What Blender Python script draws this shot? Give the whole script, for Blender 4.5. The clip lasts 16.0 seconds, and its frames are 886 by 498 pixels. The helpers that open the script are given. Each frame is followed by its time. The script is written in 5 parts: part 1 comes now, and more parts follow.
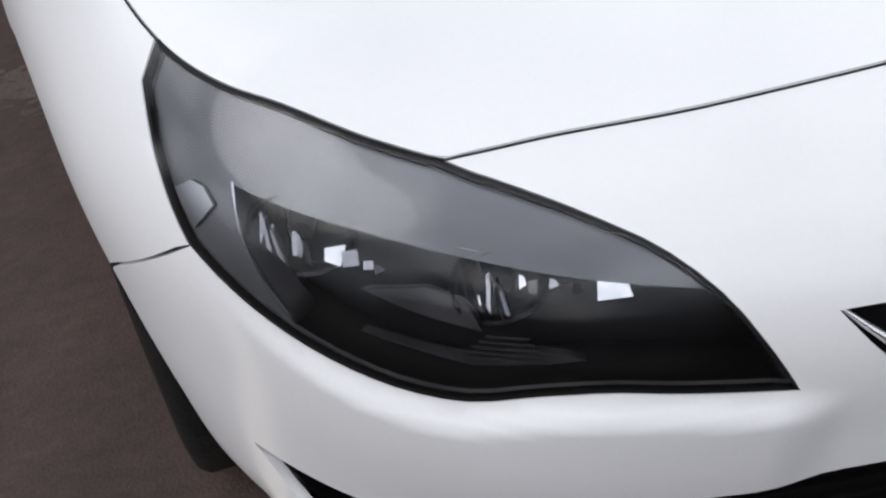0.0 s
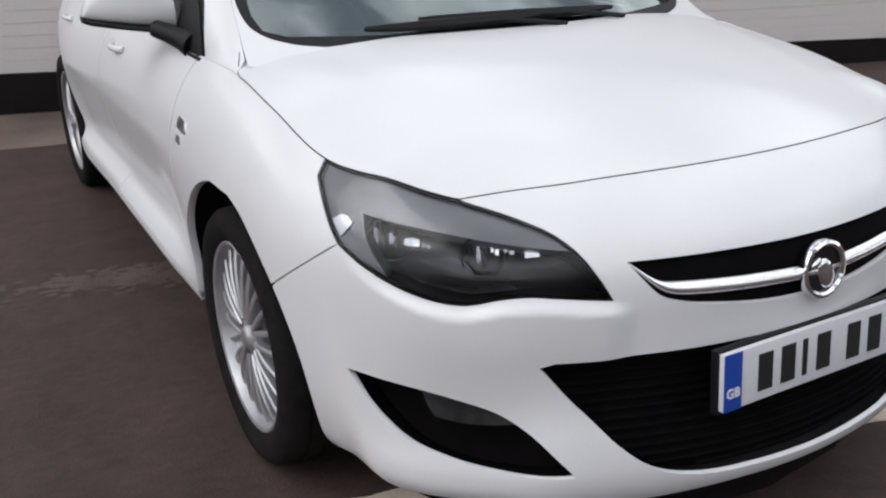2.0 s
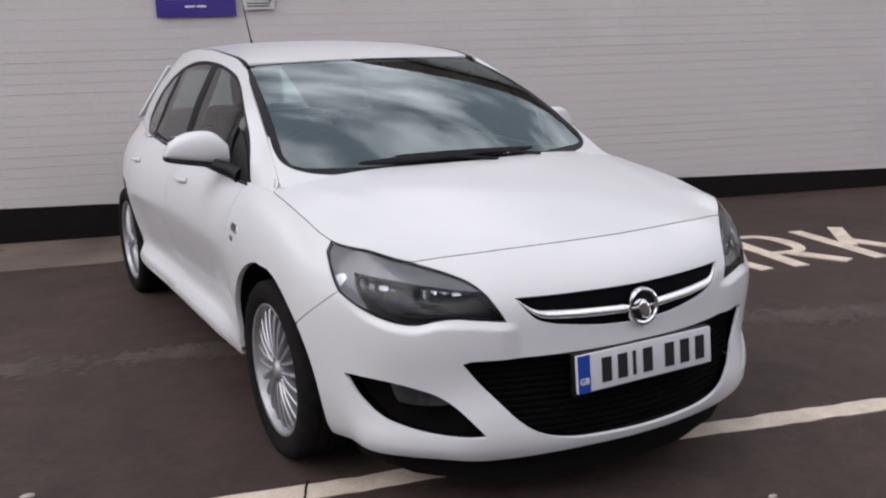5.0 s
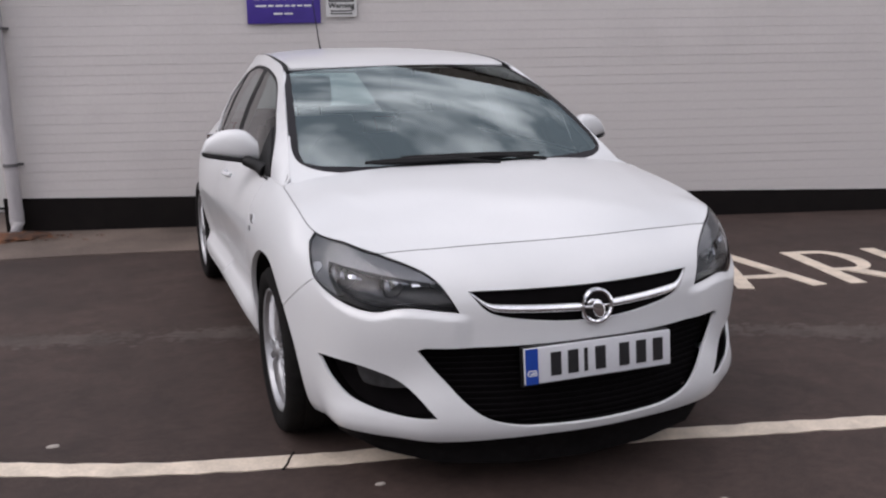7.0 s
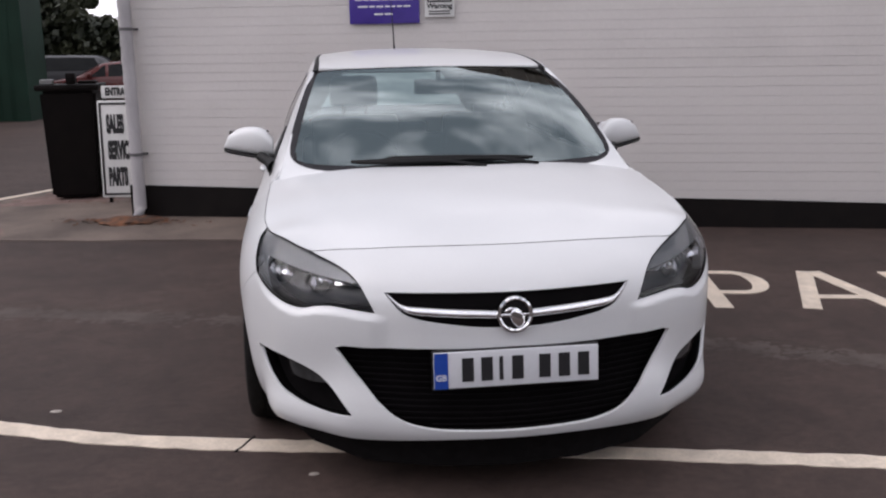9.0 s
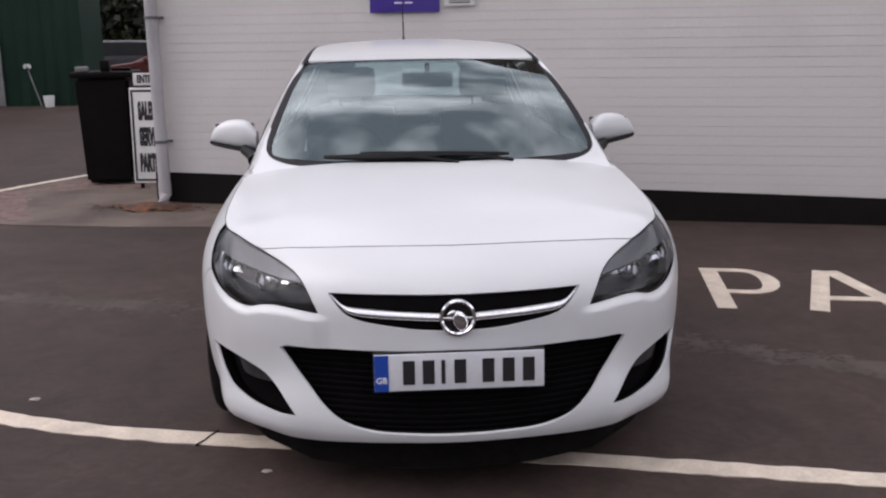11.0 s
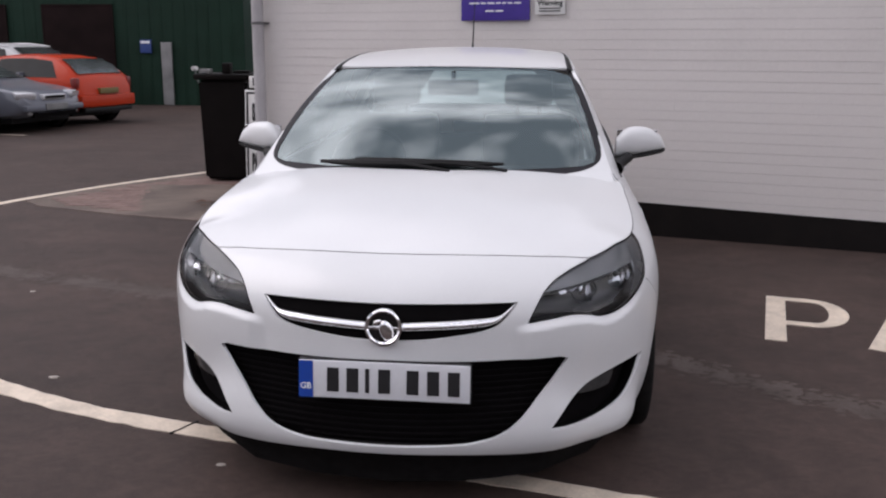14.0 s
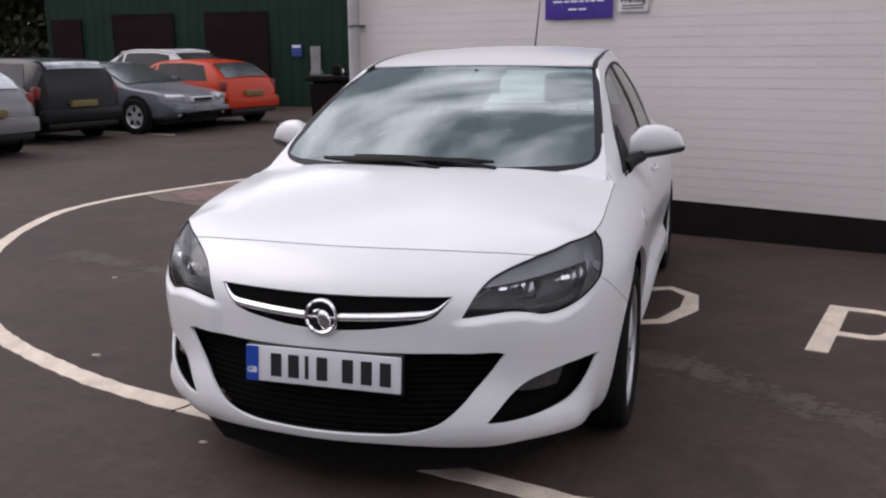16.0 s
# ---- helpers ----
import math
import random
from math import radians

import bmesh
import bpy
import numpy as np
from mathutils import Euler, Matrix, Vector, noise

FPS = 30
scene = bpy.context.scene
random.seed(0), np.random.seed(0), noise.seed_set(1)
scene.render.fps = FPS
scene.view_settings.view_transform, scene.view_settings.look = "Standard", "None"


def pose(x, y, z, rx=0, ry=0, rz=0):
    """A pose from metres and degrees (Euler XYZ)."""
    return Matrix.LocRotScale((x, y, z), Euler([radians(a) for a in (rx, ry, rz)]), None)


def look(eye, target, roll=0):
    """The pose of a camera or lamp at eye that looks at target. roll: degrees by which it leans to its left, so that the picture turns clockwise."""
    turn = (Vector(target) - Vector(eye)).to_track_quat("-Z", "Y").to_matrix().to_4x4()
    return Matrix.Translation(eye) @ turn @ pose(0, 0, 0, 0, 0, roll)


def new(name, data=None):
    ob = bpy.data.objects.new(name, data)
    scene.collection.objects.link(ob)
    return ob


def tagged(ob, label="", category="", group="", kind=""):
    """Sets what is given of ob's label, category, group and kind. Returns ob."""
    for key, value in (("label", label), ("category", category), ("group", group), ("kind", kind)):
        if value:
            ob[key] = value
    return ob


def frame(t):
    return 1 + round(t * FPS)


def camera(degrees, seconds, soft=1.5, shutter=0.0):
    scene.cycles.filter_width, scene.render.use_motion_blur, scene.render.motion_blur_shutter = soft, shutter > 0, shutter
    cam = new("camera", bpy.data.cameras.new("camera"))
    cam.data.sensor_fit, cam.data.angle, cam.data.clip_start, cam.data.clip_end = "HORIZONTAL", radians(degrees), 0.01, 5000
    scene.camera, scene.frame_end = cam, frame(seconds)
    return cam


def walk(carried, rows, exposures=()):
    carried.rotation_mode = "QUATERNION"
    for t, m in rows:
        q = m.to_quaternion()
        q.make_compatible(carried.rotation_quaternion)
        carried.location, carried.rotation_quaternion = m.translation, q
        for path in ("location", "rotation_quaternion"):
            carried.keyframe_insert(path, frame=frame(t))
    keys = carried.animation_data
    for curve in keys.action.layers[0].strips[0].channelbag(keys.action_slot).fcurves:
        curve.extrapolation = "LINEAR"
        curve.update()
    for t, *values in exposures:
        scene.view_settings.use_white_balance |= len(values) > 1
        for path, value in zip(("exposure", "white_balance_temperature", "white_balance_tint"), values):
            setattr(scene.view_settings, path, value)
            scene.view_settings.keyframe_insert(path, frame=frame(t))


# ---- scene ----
from mathutils import geometry

cam = camera(51.54, 16.0, soft=2.2, shutter=0.0)
PATH = [
    (0.0, -0.8437, -0.2105, 1.1869, 49.287, 4.343, -26.271),
    (0.5, -0.9831, -0.4003, 1.2371, 54.769, 2.788, -27.507),
    (1.0, -1.0741, -0.6234, 1.2744, 59.523, 2.576, -27.453),
    (1.5, -1.1821, -0.8438, 1.3034, 63.166, 2.748, -27.055),
    (2.0, -1.3840, -1.0465, 1.2959, 68.780, 1.084, -28.665),
    (2.5, -1.4812, -1.2521, 1.3254, 72.316, 0.956, -29.153),
    (3.0, -1.5603, -1.5071, 1.3513, 75.334, 1.071, -29.295),
    (3.5, -1.6913, -1.7479, 1.3685, 76.759, 1.565, -29.037),
    (6.0, -1.7728, -2.2175, 1.4153, 77.966, 0.838, -26.649),
    (6.5, -1.5777, -2.3740, 1.4116, 78.153, 0.752, -23.098),
    (7.0, -1.3810, -2.4384, 1.4069, 77.904, 0.967, -19.761),
    (7.5, -1.1917, -2.4861, 1.4173, 77.188, 0.656, -17.118),
    (8.0, -0.9846, -2.6131, 1.4185, 77.609, 0.827, -13.253),
    (8.5, -0.7588, -2.6909, 1.4277, 77.539, 0.863, -9.981),
    (9.0, -0.5630, -2.6566, 1.4136, 77.929, 0.763, -7.448),
    (9.5, -0.3955, -2.6355, 1.4288, 76.976, 1.267, -6.214),
    (12.0, -0.0960, -2.6356, 1.4506, 77.146, 0.515, -1.641),
    (12.5, 0.0440, -2.6503, 1.4373, 77.369, 0.789, 0.047),
    (13.0, 0.2924, -2.6659, 1.4387, 77.533, 0.013, 4.035),
    (13.5, 0.4265, -2.6107, 1.4238, 77.071, 0.510, 6.280),
    (14.0, 0.5052, -2.5632, 1.4385, 77.613, -0.212, 7.267),
    (14.5, 0.6688, -2.5807, 1.4344, 77.614, 0.389, 9.705),
    (15.0, 0.9138, -2.5891, 1.4223, 78.132, 1.011, 12.920),
    (15.5, 1.0727, -2.5375, 1.4115, 77.922, 1.036, 15.084),
    (16.0, 1.1875, -2.4704, 1.4261, 77.730, 0.595, 17.500),
]
EXPOSURES = [(0.0, -0.12, 6300, 13), (2.4, -0.2, 6350, 14), (3.0, -0.4, 6350, 15), (3.6, -0.35, 6350, 16), (6.0, -0.28, 6400, 18), (16.0, -0.22, 6400, 20)]
walk(cam, [(row[0], pose(*row[1:])) for row in PATH], EXPOSURES)

# the world, the sun and the exposure
world = bpy.data.worlds.new("overcast_sky")
scene.world = world
world.use_nodes = True
wn, wl = world.node_tree.nodes, world.node_tree.links
wn.clear()
sky = wn.new("ShaderNodeTexSky")
sky.sky_type, sky.sun_disc, sky.sun_elevation, sky.sun_rotation = "NISHITA", False, radians(42), radians(270)
sky.air_density, sky.dust_density = 1.0, 2.0
coord = wn.new("ShaderNodeTexCoord")
squash = wn.new("ShaderNodeMapping")
squash.inputs["Scale"].default_value = (1.0, 1.0, 2.4)
clouds = wn.new("ShaderNodeTexNoise")
clouds.inputs["Scale"].default_value, clouds.inputs["Detail"].default_value, clouds.inputs["Roughness"].default_value = 2.9, 6.0, 0.52
shade = wn.new("ShaderNodeValToRGB")
shade.color_ramp.elements[0].position, shade.color_ramp.elements[0].color = 0.39, (7.0, 8.0, 8.8, 1)
shade.color_ramp.elements[1].position, shade.color_ramp.elements[1].color = 0.62, (37.0, 37.0, 37.4, 1)
cover = wn.new("ShaderNodeMix")
cover.data_type = "RGBA"
cover.inputs["Factor"].default_value = 0.9
back = wn.new("ShaderNodeBackground")
back.inputs["Strength"].default_value = 0.066
wout = wn.new("ShaderNodeOutputWorld")
wl.new(coord.outputs["Generated"], squash.inputs["Vector"])
wl.new(squash.outputs["Vector"], clouds.inputs["Vector"])
wl.new(clouds.outputs["Fac"], shade.inputs["Fac"])
wl.new(sky.outputs["Color"], cover.inputs["A"])
wl.new(shade.outputs["Color"], cover.inputs["B"])
wl.new(cover.outputs["Result"], back.inputs["Color"])
wl.new(back.outputs["Background"], wout.inputs["Surface"])

sun_data = bpy.data.lights.new("sun", "SUN")
sun_data.energy, sun_data.angle, sun_data.color = 1.5, radians(48), (1.0, 0.96, 0.91)
sun = new("sun", sun_data)
sun.matrix_world = look((-13, 0.5, 11.5), (0, 1, 0))


# ---- materials ----
def material(name, color, rough=0.5, metal=0.0, coat=0.0, var=0.0, scale=8.0, color2=None, bump=0.0, bump_scale=60.0,
             stretch=(1, 1, 1), spec=0.5, detail=5.0, per_object=0.0, fine=0.0):
    """A procedural surface: two colours mixed by noise at two scales, with grain in its relief and its roughness."""
    m = bpy.data.materials.new(name)
    m.use_nodes = True
    n, l = m.node_tree.nodes, m.node_tree.links
    b = n["Principled BSDF"]
    b.inputs["Roughness"].default_value, b.inputs["Metallic"].default_value = rough, metal
    b.inputs["Coat Weight"].default_value, b.inputs["Coat Roughness"].default_value = coat, 0.03
    b.inputs["Specular IOR Level"].default_value = spec
    b.inputs["Base Color"].default_value = (*color, 1)
    if not (var or bump or per_object or fine):
        return m
    tc, mp = n.new("ShaderNodeTexCoord"), n.new("ShaderNodeMapping")
    mp.inputs["Scale"].default_value = stretch
    l.new(tc.outputs["Object"], mp.inputs["Vector"])
    tex = n.new("ShaderNodeTexNoise")
    tex.inputs["Scale"].default_value, tex.inputs["Detail"].default_value = scale, detail
    l.new(mp.outputs["Vector"], tex.inputs["Vector"])
    second = color2 or tuple(c * (1 - var) for c in color)
    mix = n.new("ShaderNodeMix")
    mix.data_type = "RGBA"
    mix.inputs["A"].default_value, mix.inputs["B"].default_value = (*color, 1), (*second, 1)
    ramp = n.new("ShaderNodeMapRange")
    ramp.inputs["From Min"].default_value, ramp.inputs["From Max"].default_value = 0.35, 0.68
    l.new(tex.outputs["Fac"], ramp.inputs["Value"])
    l.new(ramp.outputs["Result"], mix.inputs["Factor"])
    last = mix.outputs["Result"]
    grain = n.new("ShaderNodeTexNoise")
    grain.inputs["Scale"].default_value, grain.inputs["Detail"].default_value = bump_scale, 4.0
    l.new(mp.outputs["Vector"], grain.inputs["Vector"])
    if fine or per_object:
        hsv = n.new("ShaderNodeHueSaturation")
        l.new(last, hsv.inputs["Color"])
        value = n.new("ShaderNodeMapRange")
        value.inputs["From Min"].default_value, value.inputs["From Max"].default_value = 0.3, 0.7
        value.inputs["To Min"].default_value, value.inputs["To Max"].default_value = 1 - fine, 1 + fine
        l.new(grain.outputs["Fac"], value.inputs["Value"])
        out = value.outputs["Result"]
        if per_object:
            info = n.new("ShaderNodeObjectInfo")
            rnd = n.new("ShaderNodeMapRange")
            rnd.inputs["To Min"].default_value, rnd.inputs["To Max"].default_value = 1 - per_object, 1 + per_object
            l.new(info.outputs["Random"], rnd.inputs["Value"])
            both = n.new("ShaderNodeMath")
            both.operation = "MULTIPLY"
            l.new(out, both.inputs[0])
            l.new(rnd.outputs["Result"], both.inputs[1])
            out = both.outputs["Value"]
        l.new(out, hsv.inputs["Value"])
        last = hsv.outputs["Color"]
    l.new(last, b.inputs["Base Color"])
    if bump:
        bp = n.new("ShaderNodeBump")
        bp.inputs["Strength"].default_value, bp.inputs["Distance"].default_value = bump, 0.01
        l.new(grain.outputs["Fac"], bp.inputs["Height"])
        l.new(bp.outputs["Normal"], b.inputs["Normal"])
    return m


def glass(name, tint, gloss=1.5, rough=0.0, sheen=(1, 1, 1)):
    """A thin pane: it lets light through with a tint and mirrors by its Fresnel."""
    m = bpy.data.materials.new(name)
    m.use_nodes = True
    n, l = m.node_tree.nodes, m.node_tree.links
    n.remove(n["Principled BSDF"])
    clear, shine, mix, fres = (n.new("ShaderNodeBsdfTransparent"), n.new("ShaderNodeBsdfGlossy"), n.new("ShaderNodeMixShader"),
                               n.new("ShaderNodeFresnel"))
    clear.inputs["Color"].default_value = (*tint, 1)
    shine.inputs["Roughness"].default_value = rough
    shine.inputs["Color"].default_value = (*sheen, 1)
    fres.inputs["IOR"].default_value = gloss
    l.new(fres.outputs["Fac"], mix.inputs["Fac"])
    l.new(clear.outputs["BSDF"], mix.inputs[1])
    l.new(shine.outputs["BSDF"], mix.inputs[2])
    l.new(mix.outputs["Shader"], n["Material Output"].inputs["Surface"])
    return m


PAINT = material("white_car_paint", (0.64, 0.65, 0.66), 0.40, coat=0.65, var=0.03, scale=3.0, fine=0.012, bump_scale=180)
PAINT.node_tree.nodes["Principled BSDF"].inputs["Coat Roughness"].default_value = 0.13
BLACK_PLASTIC = material("black_plastic", (0.006, 0.006, 0.0065), 0.55, var=0.3, scale=30, bump=0.15, bump_scale=500, spec=0.25)
DAM_BLACK = material("matt_air_dam_plastic", (0.011, 0.010, 0.0105), 0.85, var=0.3, scale=30, bump=0.2, bump_scale=300, spec=0.06)
GRILLE_BLACK = material("grille_black", (0.0048, 0.0042, 0.0046), 0.75, var=0.3, scale=20, spec=0.03)
GLOSS_BLACK = material("gloss_black", (0.008, 0.008, 0.009), 0.12)
SEAL = material("rubber_seal", (0.006, 0.006, 0.0065), 0.6, var=0.3, scale=40, spec=0.25)
FRIT = material("windscreen_border", (0.010, 0.009, 0.012), 0.5, var=0.2, scale=30, spec=0.2)
CHROME = material("chrome", (0.82, 0.82, 0.84), 0.08, metal=1.0, var=0.06, scale=30)
SATIN = material("satin_silver", (0.60, 0.61, 0.63), 0.28, metal=1.0, var=0.1, scale=25)
ALLOY = material("wheel_alloy", (0.46, 0.465, 0.48), 0.38, metal=0.7, var=0.15, scale=14, fine=0.05)
TYRE = material("tyre_rubber", (0.0075, 0.0070, 0.0070), 0.85, var=0.4, scale=25, color2=(0.013, 0.012, 0.0115), bump=0.3, bump_scale=140, spec=0.1)
DISC = material("brake_steel", (0.07, 0.067, 0.064), 0.5, metal=0.6, var=0.4, scale=20)
SCREEN = glass("windscreen_glass", (0.72, 0.86, 0.86), 3.1, 0.0, (0.88, 1.0, 1.0))
REAR_GLASS = glass("rear_window_glass", (0.66, 0.78, 0.78), 1.3)
SIDE_GLASS = glass("side_window_glass", (0.42, 0.46, 0.45), 1.6)
LENS = glass("headlamp_lens", (0.90, 0.91, 0.93), 1.36, 0.08)
LAMP_GREY = material("lamp_bezel_grey", (0.20, 0.205, 0.215), 0.34, metal=0.55, var=0.3, scale=9)
LAMP_PALE = material("lamp_reflector_pale", (0.80, 0.81, 0.83), 0.16, metal=0.85, var=0.2, scale=60)
# chrome darkened to near black: the shade inside the lamp bowls is in this colour
BOWL_SHADE = material("shaded_reflector", (0.05, 0.05, 0.054), 0.25, metal=0.9, var=0.4, scale=50)
DARK_CHROME = material("smoked_chrome", (0.36, 0.36, 0.38), 0.14, metal=1.0, var=0.3, scale=70)
FOG_PALE = material("fog_lamp_reflector", (0.085, 0.085, 0.085), 0.3, metal=0.2, var=0.4, scale=40)
TROUGH = material("lamp_trough_grey", (0.07, 0.07, 0.076), 0.3, metal=0.4, var=0.4, scale=25)
BAR = material("brushed_chrome_bar", (0.86, 0.86, 0.88), 0.24, metal=0.9, var=0.05, scale=30)
LAMP_DARK = material("lamp_bezel_black", (0.006, 0.006, 0.007), 0.3, var=0.3, scale=20)
PLATE_WHITE = material("plate_white", (0.62, 0.63, 0.66), 0.4, var=0.06, scale=20, fine=0.02)
PLATE_BLUE = material("plate_blue", (0.01, 0.06, 0.36), 0.4, var=0.15, scale=20)
INK = material("black_ink", (0.012, 0.012, 0.014), 0.5, var=0.2, scale=30)
WHITE_INK = material("white_ink", (0.72, 0.72, 0.74), 0.5, var=0.1, scale=30)
CABIN = material("cabin_cloth", (0.022, 0.023, 0.025), 0.85, var=0.35, scale=30, bump=0.3, bump_scale=300)
DASH = material("dashboard_plastic", (0.022, 0.023, 0.024), 0.7, var=0.2, scale=30, bump=0.2, bump_scale=400)
ASPHALT = material("asphalt", (0.0560, 0.0365, 0.0308), 0.74, var=0.4, scale=0.55, color2=(0.0370, 0.0245, 0.0210), bump=0.28, bump_scale=150, fine=0.20, detail=7, spec=0.32)
ROAD_PAINT = material("worn_road_paint", (0.70, 0.60, 0.49), 0.7, var=0.25, scale=6, color2=(0.58, 0.50, 0.41), bump=0.35, bump_scale=90, fine=0.10)
GHOST_PAINT = material("faded_road_paint", (0.090, 0.069, 0.060), 0.8, var=0.4, scale=4, color2=(0.050, 0.036, 0.030), bump=0.5, bump_scale=95, fine=0.15)
CONCRETE = material("dusty_concrete", (0.145, 0.111, 0.092), 0.85, var=0.4, scale=1.6, color2=(0.070, 0.052, 0.043), bump=0.5, bump_scale=50, fine=0.14)
PAVER = material("pink_grey_paver", (0.190, 0.122, 0.105), 0.85, var=0.35, scale=3, color2=(0.125, 0.084, 0.074), bump=0.4, bump_scale=60, fine=0.12, per_object=0.16)
BRICK = material("white_painted_brick", (0.60, 0.572, 0.556), 0.62, var=0.06, scale=1.4, bump=0.18, bump_scale=45, fine=0.02, per_object=0.003)
MORTAR = material("painted_mortar", (0.60, 0.572, 0.556), 0.7, var=0.1, scale=3, bump=0.35, bump_scale=70, fine=0.03)
PLINTH = material("black_plinth_paint", (0.0072, 0.0058, 0.0058), 0.75, var=0.5, scale=5, color2=(0.010, 0.008, 0.0075), bump=0.35, bump_scale=40, spec=0.12)
PIPE = material("grey_white_pipe", (0.40, 0.385, 0.395), 0.5, var=0.25, scale=6, stretch=(1, 1, 0.3), fine=0.04)
PIPE_JOINT = material("weathered_pipe_joint", (0.13, 0.125, 0.13), 0.6, var=0.4, scale=14)
PURPLE = material("purple_sign", (0.055, 0.03, 0.26), 0.4, var=0.15, scale=8)
BOARD_WHITE = material("white_board", (0.66, 0.66, 0.65), 0.45, var=0.12, scale=5, fine=0.03)
BIN = material("black_bin_plastic", (0.0060, 0.0042, 0.0040), 0.6, var=0.4, scale=6, bump=0.2, bump_scale=150, spec=0.1)
LINING = material("cabin_lining_grey", (0.16, 0.16, 0.165), 0.9, var=0.15, scale=20)
FAR_RIM = material("far_wheel_silver", (0.58, 0.59, 0.61), 0.4, metal=0.3, var=0.15, scale=10)
PALE_PANEL = material("weathered_pale_panel", (0.20, 0.20, 0.20), 0.7, var=0.3, scale=4)
LEAF = material("leaves", (0.044, 0.047, 0.020), 0.6, var=0.5, scale=.6, color2=(0.016, 0.022, 0.011), fine=0.3, bump_scale=30)
BARK = material("bark", (0.09, 0.07, 0.05), 0.9, var=0.4, scale=6, bump=0.6, bump_scale=30)
CLADDING = material("dark_green_cladding", (0.0095, 0.0275, 0.0180), 0.65, var=0.3, scale=1.2, fine=0.05, bump_scale=20, spec=0.15)
OPENING_SHADE = material("opening_shade", (0.015, 0.0085, 0.0085), 0.9, var=0.4, scale=2, spec=0.1)
PALE_STONE = material("pale_stone_chip", (0.42, 0.38, 0.34), 0.8, var=0.3, scale=60)
SOIL = material("rusty_soil", (0.15, 0.060, 0.026), 0.95, var=0.5, scale=12, color2=(0.030, 0.020, 0.016), bump=0.7, bump_scale=60)
FAR_GLASS = material("far_car_glass", (0.42, 0.45, 0.47), 0.14, metal=0.85, var=0.6, scale=2.5)
FAR_SIDE_GLASS = material("far_car_side_glass", (0.016, 0.017, 0.018), 0.15, spec=0.10, var=0.3, scale=3)
FAR_LAMP = material("far_head_lamp", (0.66, 0.67, 0.70), 0.2, metal=0.5, var=0.4, scale=30)
FAR_TAIL = material("far_tail_lamp", (0.16, 0.012, 0.010), 0.3, var=0.2, scale=20)


def weather(m, scale, stretch, low, high):
    """A second, larger drift of light and dark over a material, for worn patches and stains."""
    n, l = m.node_tree.nodes, m.node_tree.links
    b = n["Principled BSDF"]
    was = b.inputs["Base Color"].links[0].from_socket
    tc, mp, tex, ramp, hsv = (n.new("ShaderNodeTexCoord"), n.new("ShaderNodeMapping"), n.new("ShaderNodeTexNoise"), n.new("ShaderNodeMapRange"),
                              n.new("ShaderNodeHueSaturation"))
    mp.inputs["Scale"].default_value = stretch
    mp.inputs["Rotation"].default_value = (0, 0, 0.25)
    tex.inputs["Scale"].default_value, tex.inputs["Detail"].default_value, tex.inputs["Distortion"].default_value = scale, 6.0, 0.6
    ramp.inputs["From Min"].default_value, ramp.inputs["From Max"].default_value = 0.36, 0.66
    ramp.inputs["To Min"].default_value, ramp.inputs["To Max"].default_value = low, high
    l.new(tc.outputs["Object"], mp.inputs["Vector"])
    l.new(mp.outputs["Vector"], tex.inputs["Vector"])
    l.new(tex.outputs["Fac"], ramp.inputs["Value"])
    l.new(ramp.outputs["Result"], hsv.inputs["Value"])
    l.new(was, hsv.inputs["Color"])
    l.new(hsv.outputs["Color"], b.inputs["Base Color"])


weather(ASPHALT, 1.5, (0.8, 1.25, 1), 0.88, 1.18)
weather(ASPHALT, 6.5, (1, 1, 1), 0.86, 1.14)
weather(ASPHALT, 24.0, (1, 1.4, 1), 0.86, 1.10)
weather(ROAD_PAINT, 9.0, (1, 1, 1), 0.86, 1.06)
weather(BRICK, 0.5, (1, 1, 2.5), 0.95, 1.03)


# ---- shape of the car: curves and surfaces (metres; the car looks towards -y, its middle plane is x = 0) ----
def spline(knots, *columns):
    """A smooth curve through the knots: returns a function of one number or array for each column."""
    k = np.array(knots, float)

    def one(col):
        v = np.array(col, float)
        d = np.gradient(v, k)

        def at(t):
            t = np.asarray(t, float)
            i = np.clip(np.searchsorted(k, t) - 1, 0, len(k) - 2)
            h = k[i + 1] - k[i]
            a = np.clip((t - k[i]) / h, -0.5, 1.5)
            return ((2 * a**3 - 3 * a**2 + 1) * v[i] + (a**3 - 2 * a**2 + a) * h * d[i]
                    + (3 * a**2 - 2 * a**3) * v[i + 1] + (a**3 - a**2) * h * d[i + 1])
        return at
    made = [one(c) for c in columns]
    return made if len(made) > 1 else made[0]


def smooth(t, a, b):
    t = np.clip((np.asarray(t, float) - a) / (b - a), 0, 1)
    return t * t * (3 - 2 * t)


# the widest plan outline, and the upper edge of the flanks, from the nose round to the tail; s runs along the outline
S_KNOTS = (-.22, 0, .22, .43, .63, .82, .995, 1.172, 1.353, 1.583, 2.1, 3.0, 3.9, 4.45, 4.85, 5.15, 5.56)
outline_x, outline_y = spline(S_KNOTS,
    (-.22, 0, .22, .42, .60, .74, .828, .874, .888, .892, .886, .882, .872, .79, .65, .40, 0),
    (.045, .022, .045, .105, .19, .32, .47, .64, .82, 1.05, 1.57, 2.47, 3.37, 3.92, 4.25, 4.37, 4.39))
E_KNOTS = (-.22, 0, .22, .43, .60, .69, .725, .74, .77, .82, .90, .995, 1.172, 1.353, 1.583, 2.1, 3.0, 3.9, 4.45, 4.85, 5.15, 5.56)
